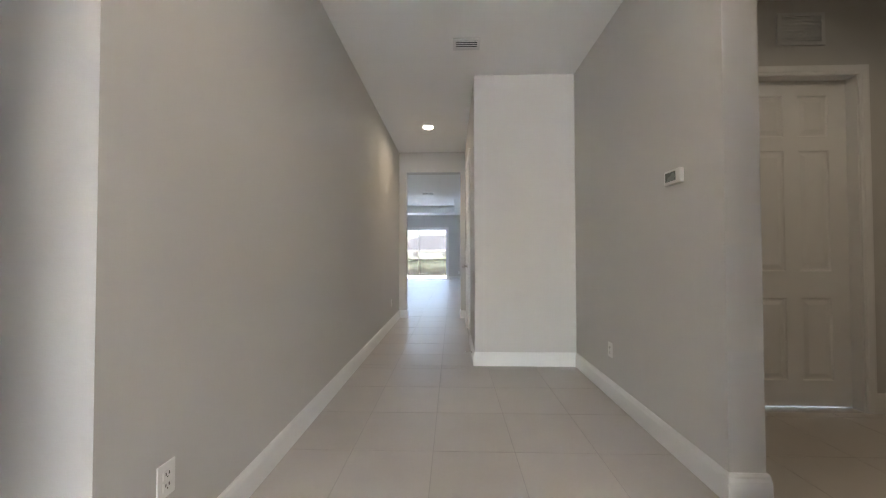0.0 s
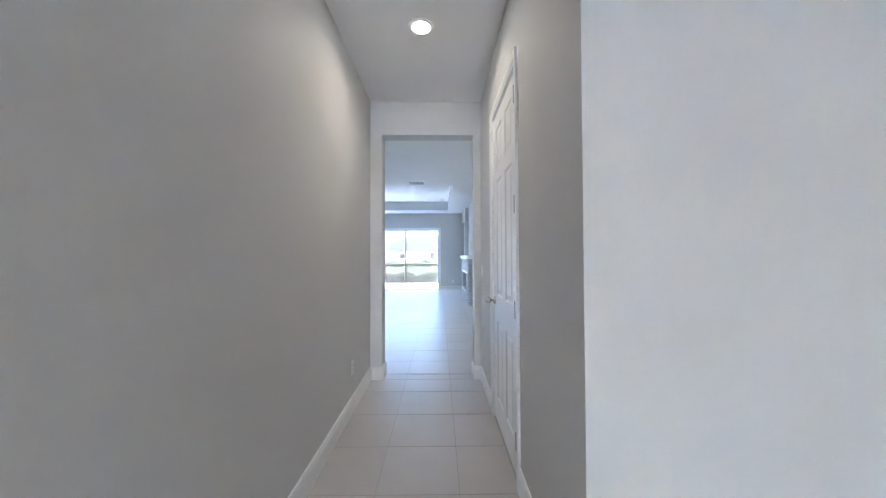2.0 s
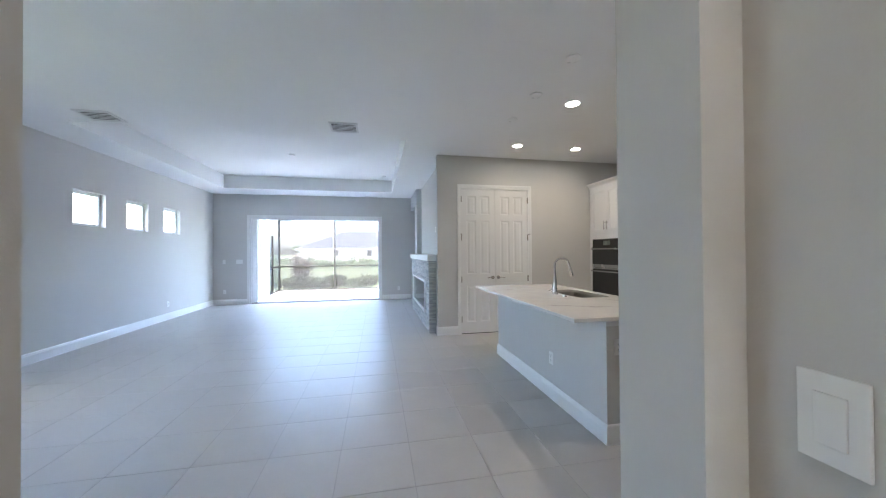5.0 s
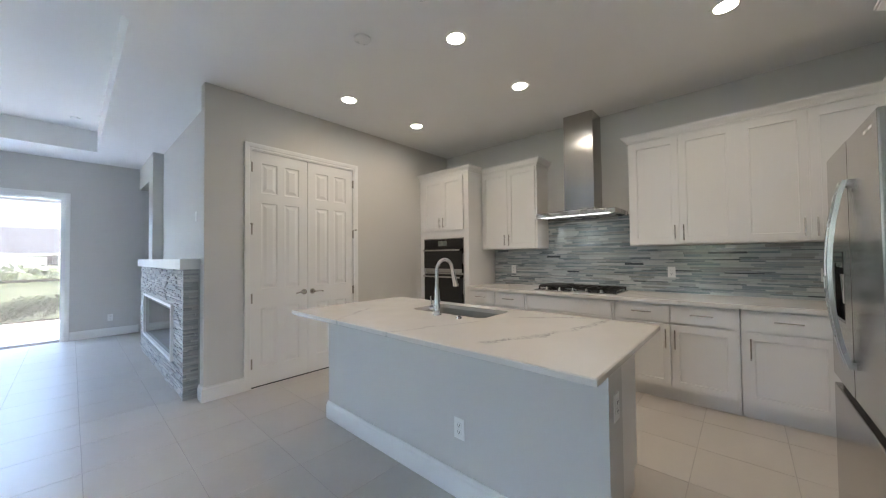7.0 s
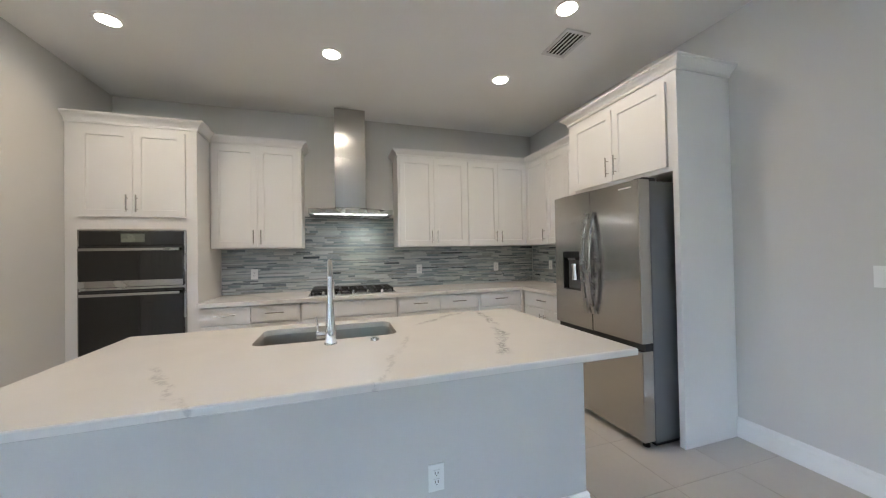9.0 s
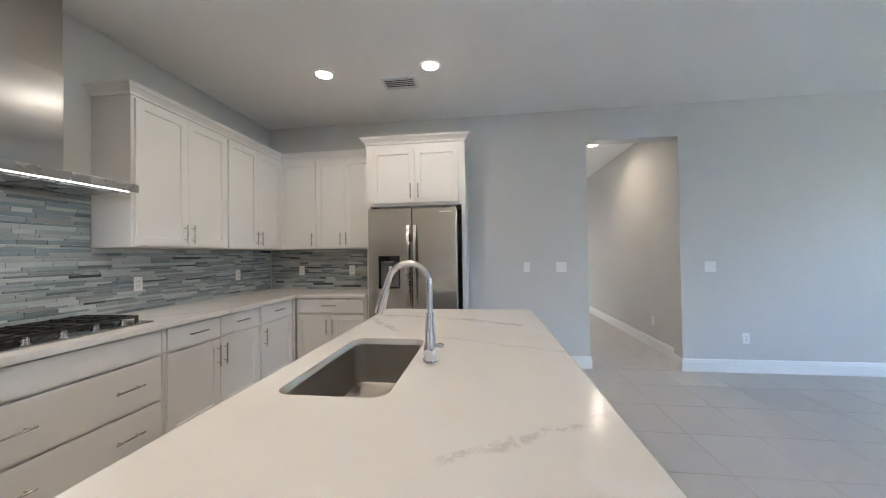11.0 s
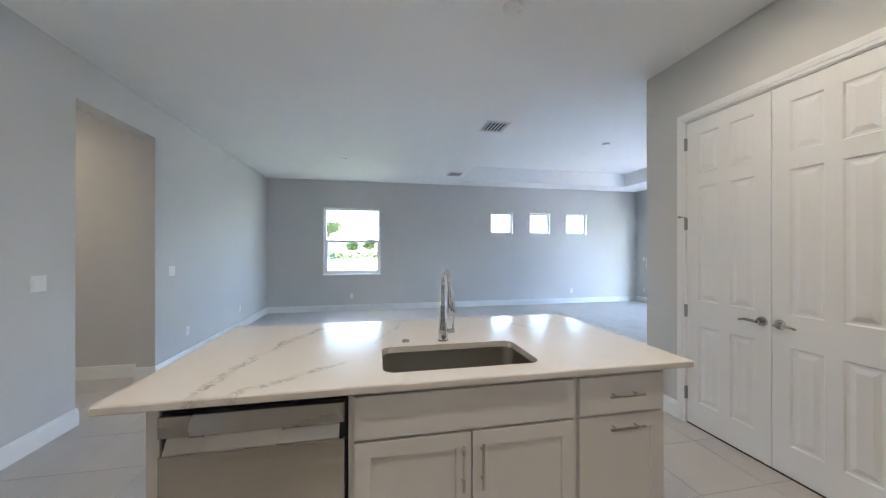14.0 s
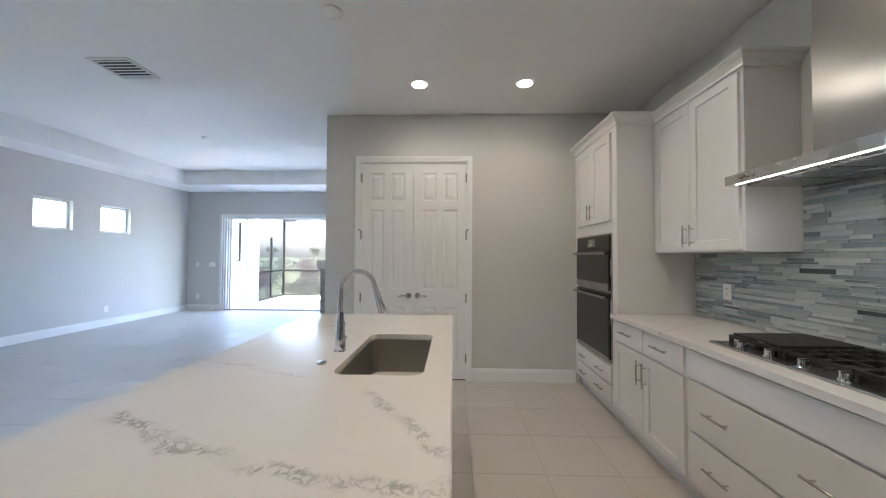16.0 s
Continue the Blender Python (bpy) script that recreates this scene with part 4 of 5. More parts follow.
ic = thing("island_cabinet", pose(2.63, 1.66, 0, 0, 0, 90), "white shaker sink cabinet fronts with drawer unit in the island", "cabinet", "kitchen cabinets")
front(ic, "false_panel", 0.685, 1.605, 0.70, 0.865, 0, flat=True)
front(ic, "door", 0.685, 1.143, 0.135, 0.69, 0, 1.105, 0.56, 0.18)
front(ic, "door", 1.147, 1.605, 0.135, 0.69, 0, 1.185, 0.56, 0.18)
front(ic, "drawer_front", 1.625, 2.05, 0.70, 0.865, 0, 1.84, 0.785, 0.17, False, flat=True)
front(ic, "tall_drawer_front", 1.625, 2.05, 0.135, 0.69, 0, 1.84, 0.645, 0.17, False)
dw = thing("dishwasher", pose(2.63, 1.70, 0, 0, 0, 90), "stainless dishwasher with a pocket handle built into the island", "dishwasher")
part("tub", boxes(((0.008, 0.0, 0.11), (0.617, 0.42, 0.862)), ((0.02, 0.06, 0.0), (0.605, 0.4, 0.11))), BLACK, dw)
part("door_panel", boxes(((0.012, -0.035, 0.115), (0.613, -0.001, 0.725)), bevel=0.004), STEELV, dw)
bm = boxes(((0.012, -0.035, 0.785), (0.613, -0.001, 0.858)), bevel=0.003)
part("control_strip", bm, STEEL, dw)
bm = bmesh.new()
prof = [(-0.004, 0.785), (-0.004, 0.727), (-0.038, 0.727), (-0.042, 0.735), (-0.012, 0.782)]
ends = [[bm.verts.new((x, y, z)) for y, z in prof] for x in (0.03, 0.595)]
for k in range(5):
    bm.faces.new((ends[0][k], ends[0][(k + 1) % 5], ends[1][(k + 1) % 5], ends[1][k]))
bm.faces.new(ends[0]); bm.faces.new(ends[1][::-1])
part("pocket_handle", bm, STEEL, dw, "sloped stainless pocket handle")

# island top with a sink hole
SX0, SX1, SY0, SY1, R = 2.21, 2.575, 2.455, 3.15, 0.055
IX0, IX1, IY0, IY1 = 1.567, 2.69, 1.538, 3.83


def rounded(x0, x1, y0, y1, r, n=6):
    pts = []
    for cx, cy, a0 in ((x1 - r, y1 - r, 0), (x0 + r, y1 - r, 90), (x0 + r, y0 + r, 180), (x1 - r, y0 + r, 270)):
        for k in range(n + 1):
            a = radians(a0 + 90 * k / n)
            pts.append((cx + r * math.cos(a), cy + r * math.sin(a)))
    return pts


bm = bmesh.new()
N = 7
hole = rounded(SX0, SX1, SY0, SY1, R)
edge = 0.005
rings = {}
for key, z, ins in (("t", 0.92, edge), ("m", 0.915, 0.0), ("l", 0.893, 0.0), ("b", 0.889, edge)):
    rings[key] = [bm.verts.new((x, y, z)) for x, y in ((IX1 - ins, IY1 - ins), (IX0 + ins, IY1 - ins), (IX0 + ins, IY0 + ins), (IX1 - ins, IY0 + ins))]
ht = [bm.verts.new((x, y, 0.92)) for x, y in hole]
hb = [bm.verts.new((x, y, 0.889)) for x, y in hole]
for u, v in (("t", "m"), ("m", "l"), ("l", "b")):
    for k in range(4):
        bm.faces.new((rings[u][k], rings[u][(k + 1) % 4], rings[v][(k + 1) % 4], rings[v][k]))
n = len(hole)
for k in range(n):
    bm.faces.new((ht[k], ht[(k + 1) % n], hb[(k + 1) % n], hb[k]))
for hr, outer in ((ht, rings["t"]), (hb, rings["b"])):
    for c in range(4):
        seg = hr[c * N:(c + 1) * N]
        for k in range(N - 1):
            bm.faces.new((outer[c], seg[k], seg[k + 1]))
        bm.faces.new((outer[c], seg[-1], hr[((c + 1) * N) % n], outer[(c + 1) % 4]))
tagged(part("island_countertop", bm, QUARTZ), "pale quartz island countertop with grey broken veins and sink cut-out", "countertop")

sk = thing("sink", pose(0, 0, 0), "undermount stainless single-bowl sink in the island", "sink")
bm = bmesh.new()
lv = []
for z, g, r in ((0.888, 0.02, 0.06), (0.888, -0.004, 0.055), (0.74, 0.004, 0.055), (0.70, 0.012, 0.05), (0.688, 0.035, 0.04), (0.684, 0.12, 0.03)):
    lv.append([bm.verts.new((x, y, z)) for x, y in rounded(SX0 + (g if z < 0.8 else -abs(g)), SX1 - (g if z < 0.8 else -abs(g)), SY0 + (g if z < 0.8 else -abs(g)), SY1 - (g if z < 0.8 else -abs(g)), r)])
for u, v in zip(lv, lv[1:]):
    for k in range(n):
        bm.faces.new((u[k], u[(k + 1) % n], v[(k + 1) % n], v[k]))
bm.faces.new(lv[-1])
part("bowl", bm, SINKM, sk, "", True)
bm = bmesh.new()
cyl(bm, (2.40, 2.80, 0.682), (2.40, 2.80, 0.689), 0.055, 0.05, 24)
part("drain", bm, CHROME, sk, "", True)

fa = thing("kitchen_faucet", pose(2.135, 2.79, 0.92), "chrome gooseneck pull-down faucet with side lever", "faucet")
bm = bmesh.new()
cyl(bm, (0, 0, 0), (0, 0, 0.006), 0.031, 0.030, 24)
tube(bm, [(0, 0, 0.004), (0, 0, 0.06), (0, 0, 0.075), (0, 0, 0.19)], [0.027, 0.026, 0.023, 0.0165], 20)
part("body", bm, CHROME, fa, "", True)
RR = 0.085
pts = [(0, 0, 0.18), (0, 0, 0.24), (0, 0, 0.30)] + [(RR - RR * math.cos(radians(a)), 0, 0.305 + RR * math.sin(radians(a))) for a in range(0, 171, 12)]
e = Vector(pts[-1])
pts.append(tuple(e + Vector((0.010, 0, -0.03))))
bm = bmesh.new()
tube(bm, pts, 0.0125, 16)
part("neck", bm, CHROME, fa, "", True)
e = Vector(pts[-1])
bm = bmesh.new()
tube(bm, [e, e + Vector((0.006, 0, -0.02)), e + Vector((0.030, 0, -0.10)), e + Vector((0.031, 0, -0.105))], [0.0145, 0.016, 0.021, 0.017], 16)
part("spray_head", bm, CHROME, fa, "", True)
bm = bmesh.new()
cyl(bm, (0, 0.02, 0.045), (0, 0.062, 0.045), 0.017, 0.017, 18)
tube(bm, [(0, 0.055, 0.05), (0, 0.058, 0.085), (0, 0.064, 0.13)], [0.006, 0.0055, 0.005], 10)
part("lever", bm, CHROME, fa, "", True)
ag = thing("sink_air_button", pose(2.125, 2.585, 0.92), "round chrome disposal button on the island top", "sink button")
bm = bmesh.new()
cyl(bm, (0, 0, 0), (0, 0, 0.008), 0.022, 0.021, 22)
cyl(bm, (0, 0, 0.008), (0, 0, 0.013), 0.014, 0.013, 18)
part("button", bm, CHROME, ag, "", True)


# ---- plates, vents, lamps ----
def outlet(m, label, gangs=1, switch=False):
    o = thing("light_switch" if switch else "wall_outlet", m, label, "light switch" if switch else "outlet", "wall plates")
    w = 0.035 + 0.023 * (gangs - 1)
    part("cover_plate", boxes(((-w, -0.006, -0.0575), (w, -0.0005, 0.0575)), bevel=0.002), PLASTIC, o)
    for g in range(gangs):
        x = (g - (gangs - 1) / 2) * 0.046
        if switch:
            part("rocker", boxes(((x - 0.0165, -0.0095, -0.033), (x + 0.0165, -0.006, 0.033)), bevel=0.0015), PLASTIC, o)
        else:
            for z in (-0.019, 0.019):
                s = part("socket", boxes(((x - 0.0165, -0.0085, z - 0.0145), (x + 0.0165, -0.006, z + 0.0145)), bevel=0.002), PLASTIC, o)
                part("slot", boxes(((x - 0.008, -0.0095, z - 0.002), (x - 0.005, -0.0083, z + 0.008)), ((x + 0.005, -0.0095, z - 0.002), (x + 0.008, -0.0083, z + 0.008)), ((x - 0.002, -0.0095, z - 0.010), (x + 0.002, -0.0083, z - 0.006))), SLOT, s)
    return o


WO = "white duplex wall outlet with cover plate"
SWL = "white rocker light switch with cover plate"
for m, lab, g, sw in (
    (pose(1.42, 0.05, 1.175, 0, 0, 180), SWL, 1, True), (pose(1.025, 0.05, 1.175, 0, 0, 180), "white double rocker light switch plate", 2, True), (pose(-0.575, 0.05, 1.165, 0, 0, 180), "white double rocker light switch plate", 2, True),
    (pose(-0.915, 0.05, 0.375, 0, 0, 180), WO, 1, False), (pose(-2.6, 0.05, 0.375, 0, 0, 180), WO, 1, False),
    (pose(-4.1, 1.87, 0.34, 0, 0, 90), WO, 1, False), (pose(-4.1, 4.28, 0.33, 0, 0, 90), WO, 1, False), (pose(-4.1, 7.52, 0.33, 0, 0, 90), WO, 1, False),
    (pose(-3.83, 9.5, 1.16), SWL, 1, True), (pose(-3.45, 9.5, 1.16), "white triple rocker light switch plate", 3, True), (pose(-3.815, 9.5, 0.345), WO, 1, False), (pose(0.87, 9.5, 0.32), WO, 1, False),
    (pose(4.692, 3.65, 1.14, 0, 0, -90), WO, 1, False), (pose(4.692, 1.745, 1.14, 0, 0, -90), WO, 1, False), (pose(4.692, 0.645, 1.14, 0, 0, -90), WO, 1, False),
    (pose(4.255, 0.060, 1.16, 0, 0, 180), WO, 1, False), (pose(3.58, 0.060, 1.16, 0, 0, 180), WO, 1, False),
    (pose(1.85, 2.362, 0.378, 0, 0, -90), WO, 1, False), (pose(1.945, 1.585, 0.69), WO, 1, False), (pose(1.37, 5.9, 1.83, 0, 0, -90), SWL, 1, True),
    (pose(-0.40, -0.88, 0.378, 0, 0, 90), WO, 1, False), (pose(-0.40, -5.07, 0.38, 0, 0, 90), WO, 1, False), (pose(0.80, -0.23, 1.17, 0, 0, -90), SWL, 1, True), (pose(1.835, -3.46, 0.378, 0, 0, -90), WO, 1, False),
):
    outlet(m, lab, g, sw)


def vent(m, w, d, n, label, back=None):
    """Ceiling register, local z down at the ceiling plane."""
    v = thing("ceiling_vent", m, label, "air vent", "air vents")
    # VENTD is a dark colour in place of the shade inside the duct.
    part("backing", boxes(((-w / 2, -d / 2, -0.003), (w / 2, d / 2, -0.001))), back or VENTD, v)
    f = 0.025
    part("frame", boxes(((-w / 2 - f, -d / 2 - f, -0.012), (w / 2 + f, -d / 2, 0)), ((-w / 2 - f, d / 2, -0.012), (w / 2 + f, d / 2 + f, 0)), ((-w / 2 - f, -d / 2, -0.012), (-w / 2, d / 2, 0)), ((w / 2, -d / 2, -0.012), (w / 2 + f, d / 2, 0))), VENTM, v)
    for k in range(n):
        y = -d / 2 + d * (k + 0.5) / n
        h = d / n * 0.17
        bm = boxes(((-w / 2, y - h, -0.011), (w / 2, y + h, -0.008)))
        part("slat", bm, VENTM, v)
    return v


vent(pose(-0.17, 3.93, CEIL), 0.30, 0.27, 6, "white metal ceiling air register with slats")
vent(pose(-2.93, 4.05, CEIL), 0.30, 0.27, 6, "white metal ceiling air register with slats")
vent(pose(2.70, 0.98, CEIL), 0.28, 0.17, 5, "white metal ceiling air register with slats")
vent(pose(0.70, -3.25, CEIL), 0.19, 0.11, 4, "white metal ceiling air register with dark slots")
vent(pose(3.13, -3.68, 2.79, -90), 0.29, 0.19, 8, "white return air grille above the door", VENTM)

dl0 = thing("recessed_downlight", pose(*KITCHEN_LAMPS[0], CEIL), "lit recessed downlight with white trim ring", "downlight", "recessed downlights")
bm = bmesh.new()
rg = []
for r, z in ((0.092, 0.0), (0.092, -0.004), (0.078, -0.007), (0.066, -0.004), (0.066, -0.0005)):
    rg.append([bm.verts.new((r * math.cos(k * math.pi / 16), r * math.sin(k * math.pi / 16), z)) for k in range(32)])
for u, v in zip(rg, rg[1:]):
    for k in range(32):
        bm.faces.new((u[k], u[(k + 1) % 32], v[(k + 1) % 32], v[k]))
part("trim_ring", bm, PLASTIC, dl0, "", True)
bm = bmesh.new()
cyl(bm, (0, 0, -0.0035), (0, 0, -0.001), 0.066, 0.066, 32)
part("lens", bm, BULB, dl0, "glowing warm white lens")
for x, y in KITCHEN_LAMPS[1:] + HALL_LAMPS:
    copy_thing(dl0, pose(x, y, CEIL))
for x, y, z, r, h, nm, lab in ((1.88, 3.31, CEIL, 0.065, 0.012, "ceiling_cover_plate", "round white blank cover plate on the ceiling"), (1.87, 2.66, CEIL, 0.065, 0.012, "ceiling_cover_plate", "round white blank cover plate on the ceiling"), (1.87, 1.99, CEIL, 0.065, 0.012, "ceiling_cover_plate", "round white blank cover plate on the ceiling"),
                       (-2.12, 1.88, CEIL, 0.045, 0.02, "sprinkler_cap", "small round white ceiling cap"), (-1.40, 6.5, TZ, 0.06, 0.03, "smoke_detector", "round white smoke detector in the tray ceiling"), (0.42, 8.1, TZ, 0.05, 0.02, "sprinkler_cap", "small round white ceiling cap")):
    sd = thing(nm, pose(x, y, z), lab, "ceiling fitting")
    bm = bmesh.new()
    cyl(bm, (0, 0, 0), (0, 0, -h * 0.6), r, r, 28)
    cyl(bm, (0, 0, -h * 0.6), (0, 0, -h), r * 0.97, r * 0.82, 28)
    part("cap", bm, PLASTIC, sd, "", True)

th = thing("thermostat", pose(1.835, -4.27, 1.575, 0, 0, -90), "white wall thermostat with grey screen", "thermostat")
part("case", boxes(((-0.068, -0.028, -0.042), (0.068, -0.0005, 0.042)), bevel=0.008), PLASTIC, th)
part("screen", boxes(((-0.052, -0.0295, -0.024), (0.036, -0.0275, 0.028))), LCD, th)
ds = thing("door_stop", pose(0.784, -2.45, 0.06, 0, 0, -90), "spring door stop on the baseboard with white tip", "door stop")
bm = bmesh.new()
cyl(bm, (0, 0, 0), (0, -0.012, 0), 0.012, 0.010, 12)
tube(bm, [(0.006 * math.cos(k), -0.012 - 0.0016 * k, 0.006 * math.sin(k)) for k in range(34)], 0.0018, 6)
part("spring", bm, NICKEL, ds, "", True)
bm = bmesh.new()
cyl(bm, (0, -0.064, 0), (0, -0.078, 0), 0.008, 0.007, 12)
part("tip", bm, PLASTIC, ds, "", True)

# ---- fireplace ----
fp = thing("fireplace", pose(0, 0, 0), "grey stacked ledger-stone electric fireplace with white mantel", "fireplace")
QX, QY0, QY1, QZ = 1.125, 5.11, 7.96, 1.235
part("core", boxes(((QX, QY0, 0.0), (1.368, 5.56, QZ)), ((QX, 7.49, 0), (1.368, QY1, QZ)), ((QX, 5.56, 0), (1.368, 7.49, 0.29)), ((QX, 5.56, 0.86), (1.368, 7.49, QZ)), ((1.30, 5.56, 0.29), (1.368, 7.49, 0.86))), MORTAR, fp)
part("mantel", boxes(((1.075, 5.06, QZ), (1.368, 8.0, QZ + 0.10)), bevel=0.003), TRIM, fp, "thick white painted mantel slab")
part("firebox_frame", boxes(((1.085, 5.555, 0.285), (1.16, 5.585, 0.865)), ((1.085, 7.465, 0.285), (1.16, 7.495, 0.865)), ((1.085, 5.585, 0.285), (1.16, 7.465, 0.315)), ((1.085, 5.585, 0.835), (1.16, 7.465, 0.865))), TRIM, fp, "white firebox surround")
part("firebox_glass", boxes(((1.115, 5.585, 0.315), (1.13, 7.465, 0.80))), BLACKG, fp, "black glass front")
part("firebox_vent", boxes(((1.105, 5.60, 0.805), (1.13, 7.45, 0.83))), BLACK, fp)

# ---- lanai and outdoors ----
structure("patio_slab", boxes(((-3.6, 9.65, -0.155), (4.9, 13.1, -0.03))), PAVER, "pale concrete lanai floor", "patio")
# Unseen slab, added so that neutral daylight bounces in through the front opening.
structure("bounce_slab", boxes(((-3.0, -30.0, -0.158), (4.0, -12.16, -0.03))), PAVER, "unseen pale concrete slab that bounces daylight into the foyer", "pavement")
lw = wall("wall_lanai_west", "y", -3.55, 0.2, 9.65, 11.0, -0.15, 2.75, [(9.95, 10.6, 1.22, 2.35)], STUCCO)
part("screen_frame", boxes(((-3.47, 9.955, 1.225), (-3.43, 9.99, 2.345)), ((-3.47, 10.56, 1.225), (-3.43, 10.595, 2.345)), ((-3.47, 9.99, 1.225), (-3.43, 10.56, 1.26))), BRONZE, lw)
structure("lanai_column", boxes(((-3.35, 10.72, -0.03), (-3.14, 11.02, 2.75)), bevel=0.005), STUCCO, "white stucco square column", "column")
structure("lanai_ceiling", boxes(((-3.55, 9.65, 2.75), (4.9, 11.05, 2.9))), STUCCO, "plain white lanai soffit", "ceiling")
sc = thing("screen_enclosure", pose(0, 0, 0), "bronze aluminium pool-cage frame with screen bays around the patio", "screen enclosure")
for x in (-3.35, -1.36, 0.62, 2.6, 4.6):
    part("post", boxes(((x - 0.03, 12.87, -0.03), (x + 0.03, 12.95, 2.72))), BRONZE, sc)
for z in (-0.01, 0.88, 2.68):
    part("rail", boxes(((-3.32, 12.885, z - 0.02), (4.57, 12.935, z + 0.03))), BRONZE, sc)
    part("rail", boxes(((-3.38, 11.05, z - 0.02), (-3.32, 12.87, z + 0.03))), BRONZE, sc)
part("post", boxes(((-3.41, 11.15, -0.03), (-3.29, 11.24, 2.72))), BRONZE, sc)
part("post", boxes(((-3.38, 12.05, -0.03), (-3.32, 12.10, 2.0))), BRONZE, sc)
for x in (-3.35, -1.36, 0.62, 2.6):
    part("roof_beam", boxes(((x - 0.03, 11.05, 2.72), (x + 0.03, 12.95, 2.80))), BRONZE, sc)
part("brace", boxes(((-3.32, 12.80, 2.60), (-2.9, 12.86, 2.67))), BRONZE, sc)
for x in (-3.35, -1.36, 0.62, 2.6):
    for z0, z1 in ((0.02, 0.86), (0.91, 2.66)):
        o = part("screen_panel", boxes(((x + 0.03, 12.908, z0), (x + 1.95, 12.912, z1))), SCREEN, sc)
        o.visible_shadow = False
for z0, z1 in ((0.02, 0.86), (0.91, 2.66)):
    o = part("screen_panel", boxes(((-3.352, 11.24, z0), (-3.348, 12.87, z1))), SCREEN, sc)
    o.visible_shadow = False
part("door_latch", boxes(((-3.29, 11.16, 0.9), (-3.24, 11.22, 0.96))), PLASTIC, sc)


def foliage(bm, centre, size, n, leaf, seed):
    rng = random.Random(seed)
    for _ in range(n):
        while True:
            p = Vector((rng.uniform(-1, 1), rng.uniform(-1, 1), rng.uniform(-1, 1)))
            if 0.25 < p.length < 1.0:
                break
        p = Vector(centre) + Vector((p.x * size[0], p.y * size[1], p.z * size[2])) * rng.uniform(0.7, 1.15)
        a = Vector((rng.uniform(-1, 1), rng.uniform(-1, 1), rng.uniform(-0.5, 1))).normalized()
        b = a.orthogonal().normalized()
        l, w = leaf * rng.uniform(0.6, 1.3), leaf * rng.uniform(0.2, 0.4)
        bm.faces.new([bm.verts.new(q) for q in (p, p + a * l * 0.5 + b * w, p + a * l, p + a * l * 0.5 - b * w)])
    return bm


def bush(x, y, s, material, label, seed, h=0.75):
    b = thing("bush", pose(x, y, -0.16), label, "bush", "garden bushes")
    bm = bmesh.new()
    rng = random.Random(seed)
    for k in range(5):
        cyl(bm, (0, 0, 0), (rng.uniform(-0.3, 0.3) * s, rng.uniform(-0.2, 0.2) * s, h * 0.8), 0.012, 0.005, 6)
    part("stems", bm, BARK, b)
    bm = bmesh.new()
    for k in range(4):
        foliage(bm, (rng.uniform(-0.35, 0.35) * s, rng.uniform(-0.2, 0.2) * s, h * rng.uniform(0.45, 0.8)), (0.38 * s, 0.3 * s, 0.32 * h), 170, 0.11, seed * 10 + k)
    ob = part("foliage", bm, material, b)


rng = random.Random(4)
for k in range(11):
    bush(-3.1 + k * 0.62 + rng.uniform(-0.1, 0.1), 13.55 + rng.uniform(-0.1, 0.25), rng.uniform(0.8, 1.15), LEAF, "low green leafy garden bush behind the screen", 30 + k, rng.uniform(0.45, 0.68))
bush(-2.75, 13.6, 0.8, LEAFR, "tall reddish cordyline-like garden bush", 77, 1.5)
bush(-4.1, 12.6, 1.2, LEAFR, "reddish garden bush beside the patio", 78, 1.4)
bush(-4.3, 13.6, 1.2, LEAF, "green garden bush beside the patio", 79, 1.2)


def house(m, w, d, h, rise, label, wins, render_coat=None):
    """Local: front at y 0 facing -y."""
    H = thing("house", m, label, "house", "neighbour houses")
    part("wall", boxes(((0, 0, 0), (w, d, h))), render_coat or STUCCO, H)
    bm = bmesh.new()
    o = 0.5
    a = [bm.verts.new(p) for p in ((-o, -o, h), (w + o, -o, h), (w + o, d + o, h), (-o, d + o, h))]
    t = [bm.verts.new((d / 2, d / 2, h + rise)), bm.verts.new((w - d / 2, d / 2, h + rise))]
    for q in ((a[0], a[1], t[1], t[0]), (a[1], a[2], t[1]), (a[2], a[3], t[0], t[1]), (a[3], a[0], t[0]), (a[3], a[2], a[1], a[0])):
        bm.faces.new(q)
    part("roof", bm, SHINGLE, H)
    part("fascia", boxes(((-o, -o - 0.03, h - 0.2), (w + o, -o, h + 0.02))), TRIM, H)
    for x, z, ww, hh in wins:
        wi = part("window", boxes(((x, -0.03, z), (x + ww, 0.05, z + hh))), TRIM, H)
        part("pane", boxes(((x + 0.08, -0.05, z + 0.08), (x + ww / 2 - 0.03, -0.028, z + hh - 0.08)), ((x + ww / 2 + 0.03, -0.05, z + 0.08), (x + ww - 0.08, -0.028, z + hh - 0.08))), BLACKG, wi)


house(pose(-15, 70, -0.3), 44, 16, 2.55, 3.9, "neighbouring white stucco house with broad grey hip roof", [(6.5, 1.0, 1.2, 1.2), (13.2, 0.9, 1.1, 1.4), (16.4, 1.0, 1.1, 1.2), (24, 1.0, 1.4, 1.3)])
# The 2.3 m wide dark window stands in for a shaded porch recess.
house(pose(-54, -30, -0.2, 0, 0, 90), 24.7, 13, 3.1, 3.2, "neighbouring pale bungalow across the street with grey roof", [(4, 0.9, 2.4, 1.5), (9, 0.9, 1.6, 1.4), (15.4, 0.5, 2.3, 2.2), (19.7, 1.2, 1.1, 1.3), (22.7, 1.2, 1.1, 1.3)], SIDING)
structure("road", boxes(((-38, -150, -0.159), (-25, 150, -0.15))), ROADM, "pale asphalt street", "road")


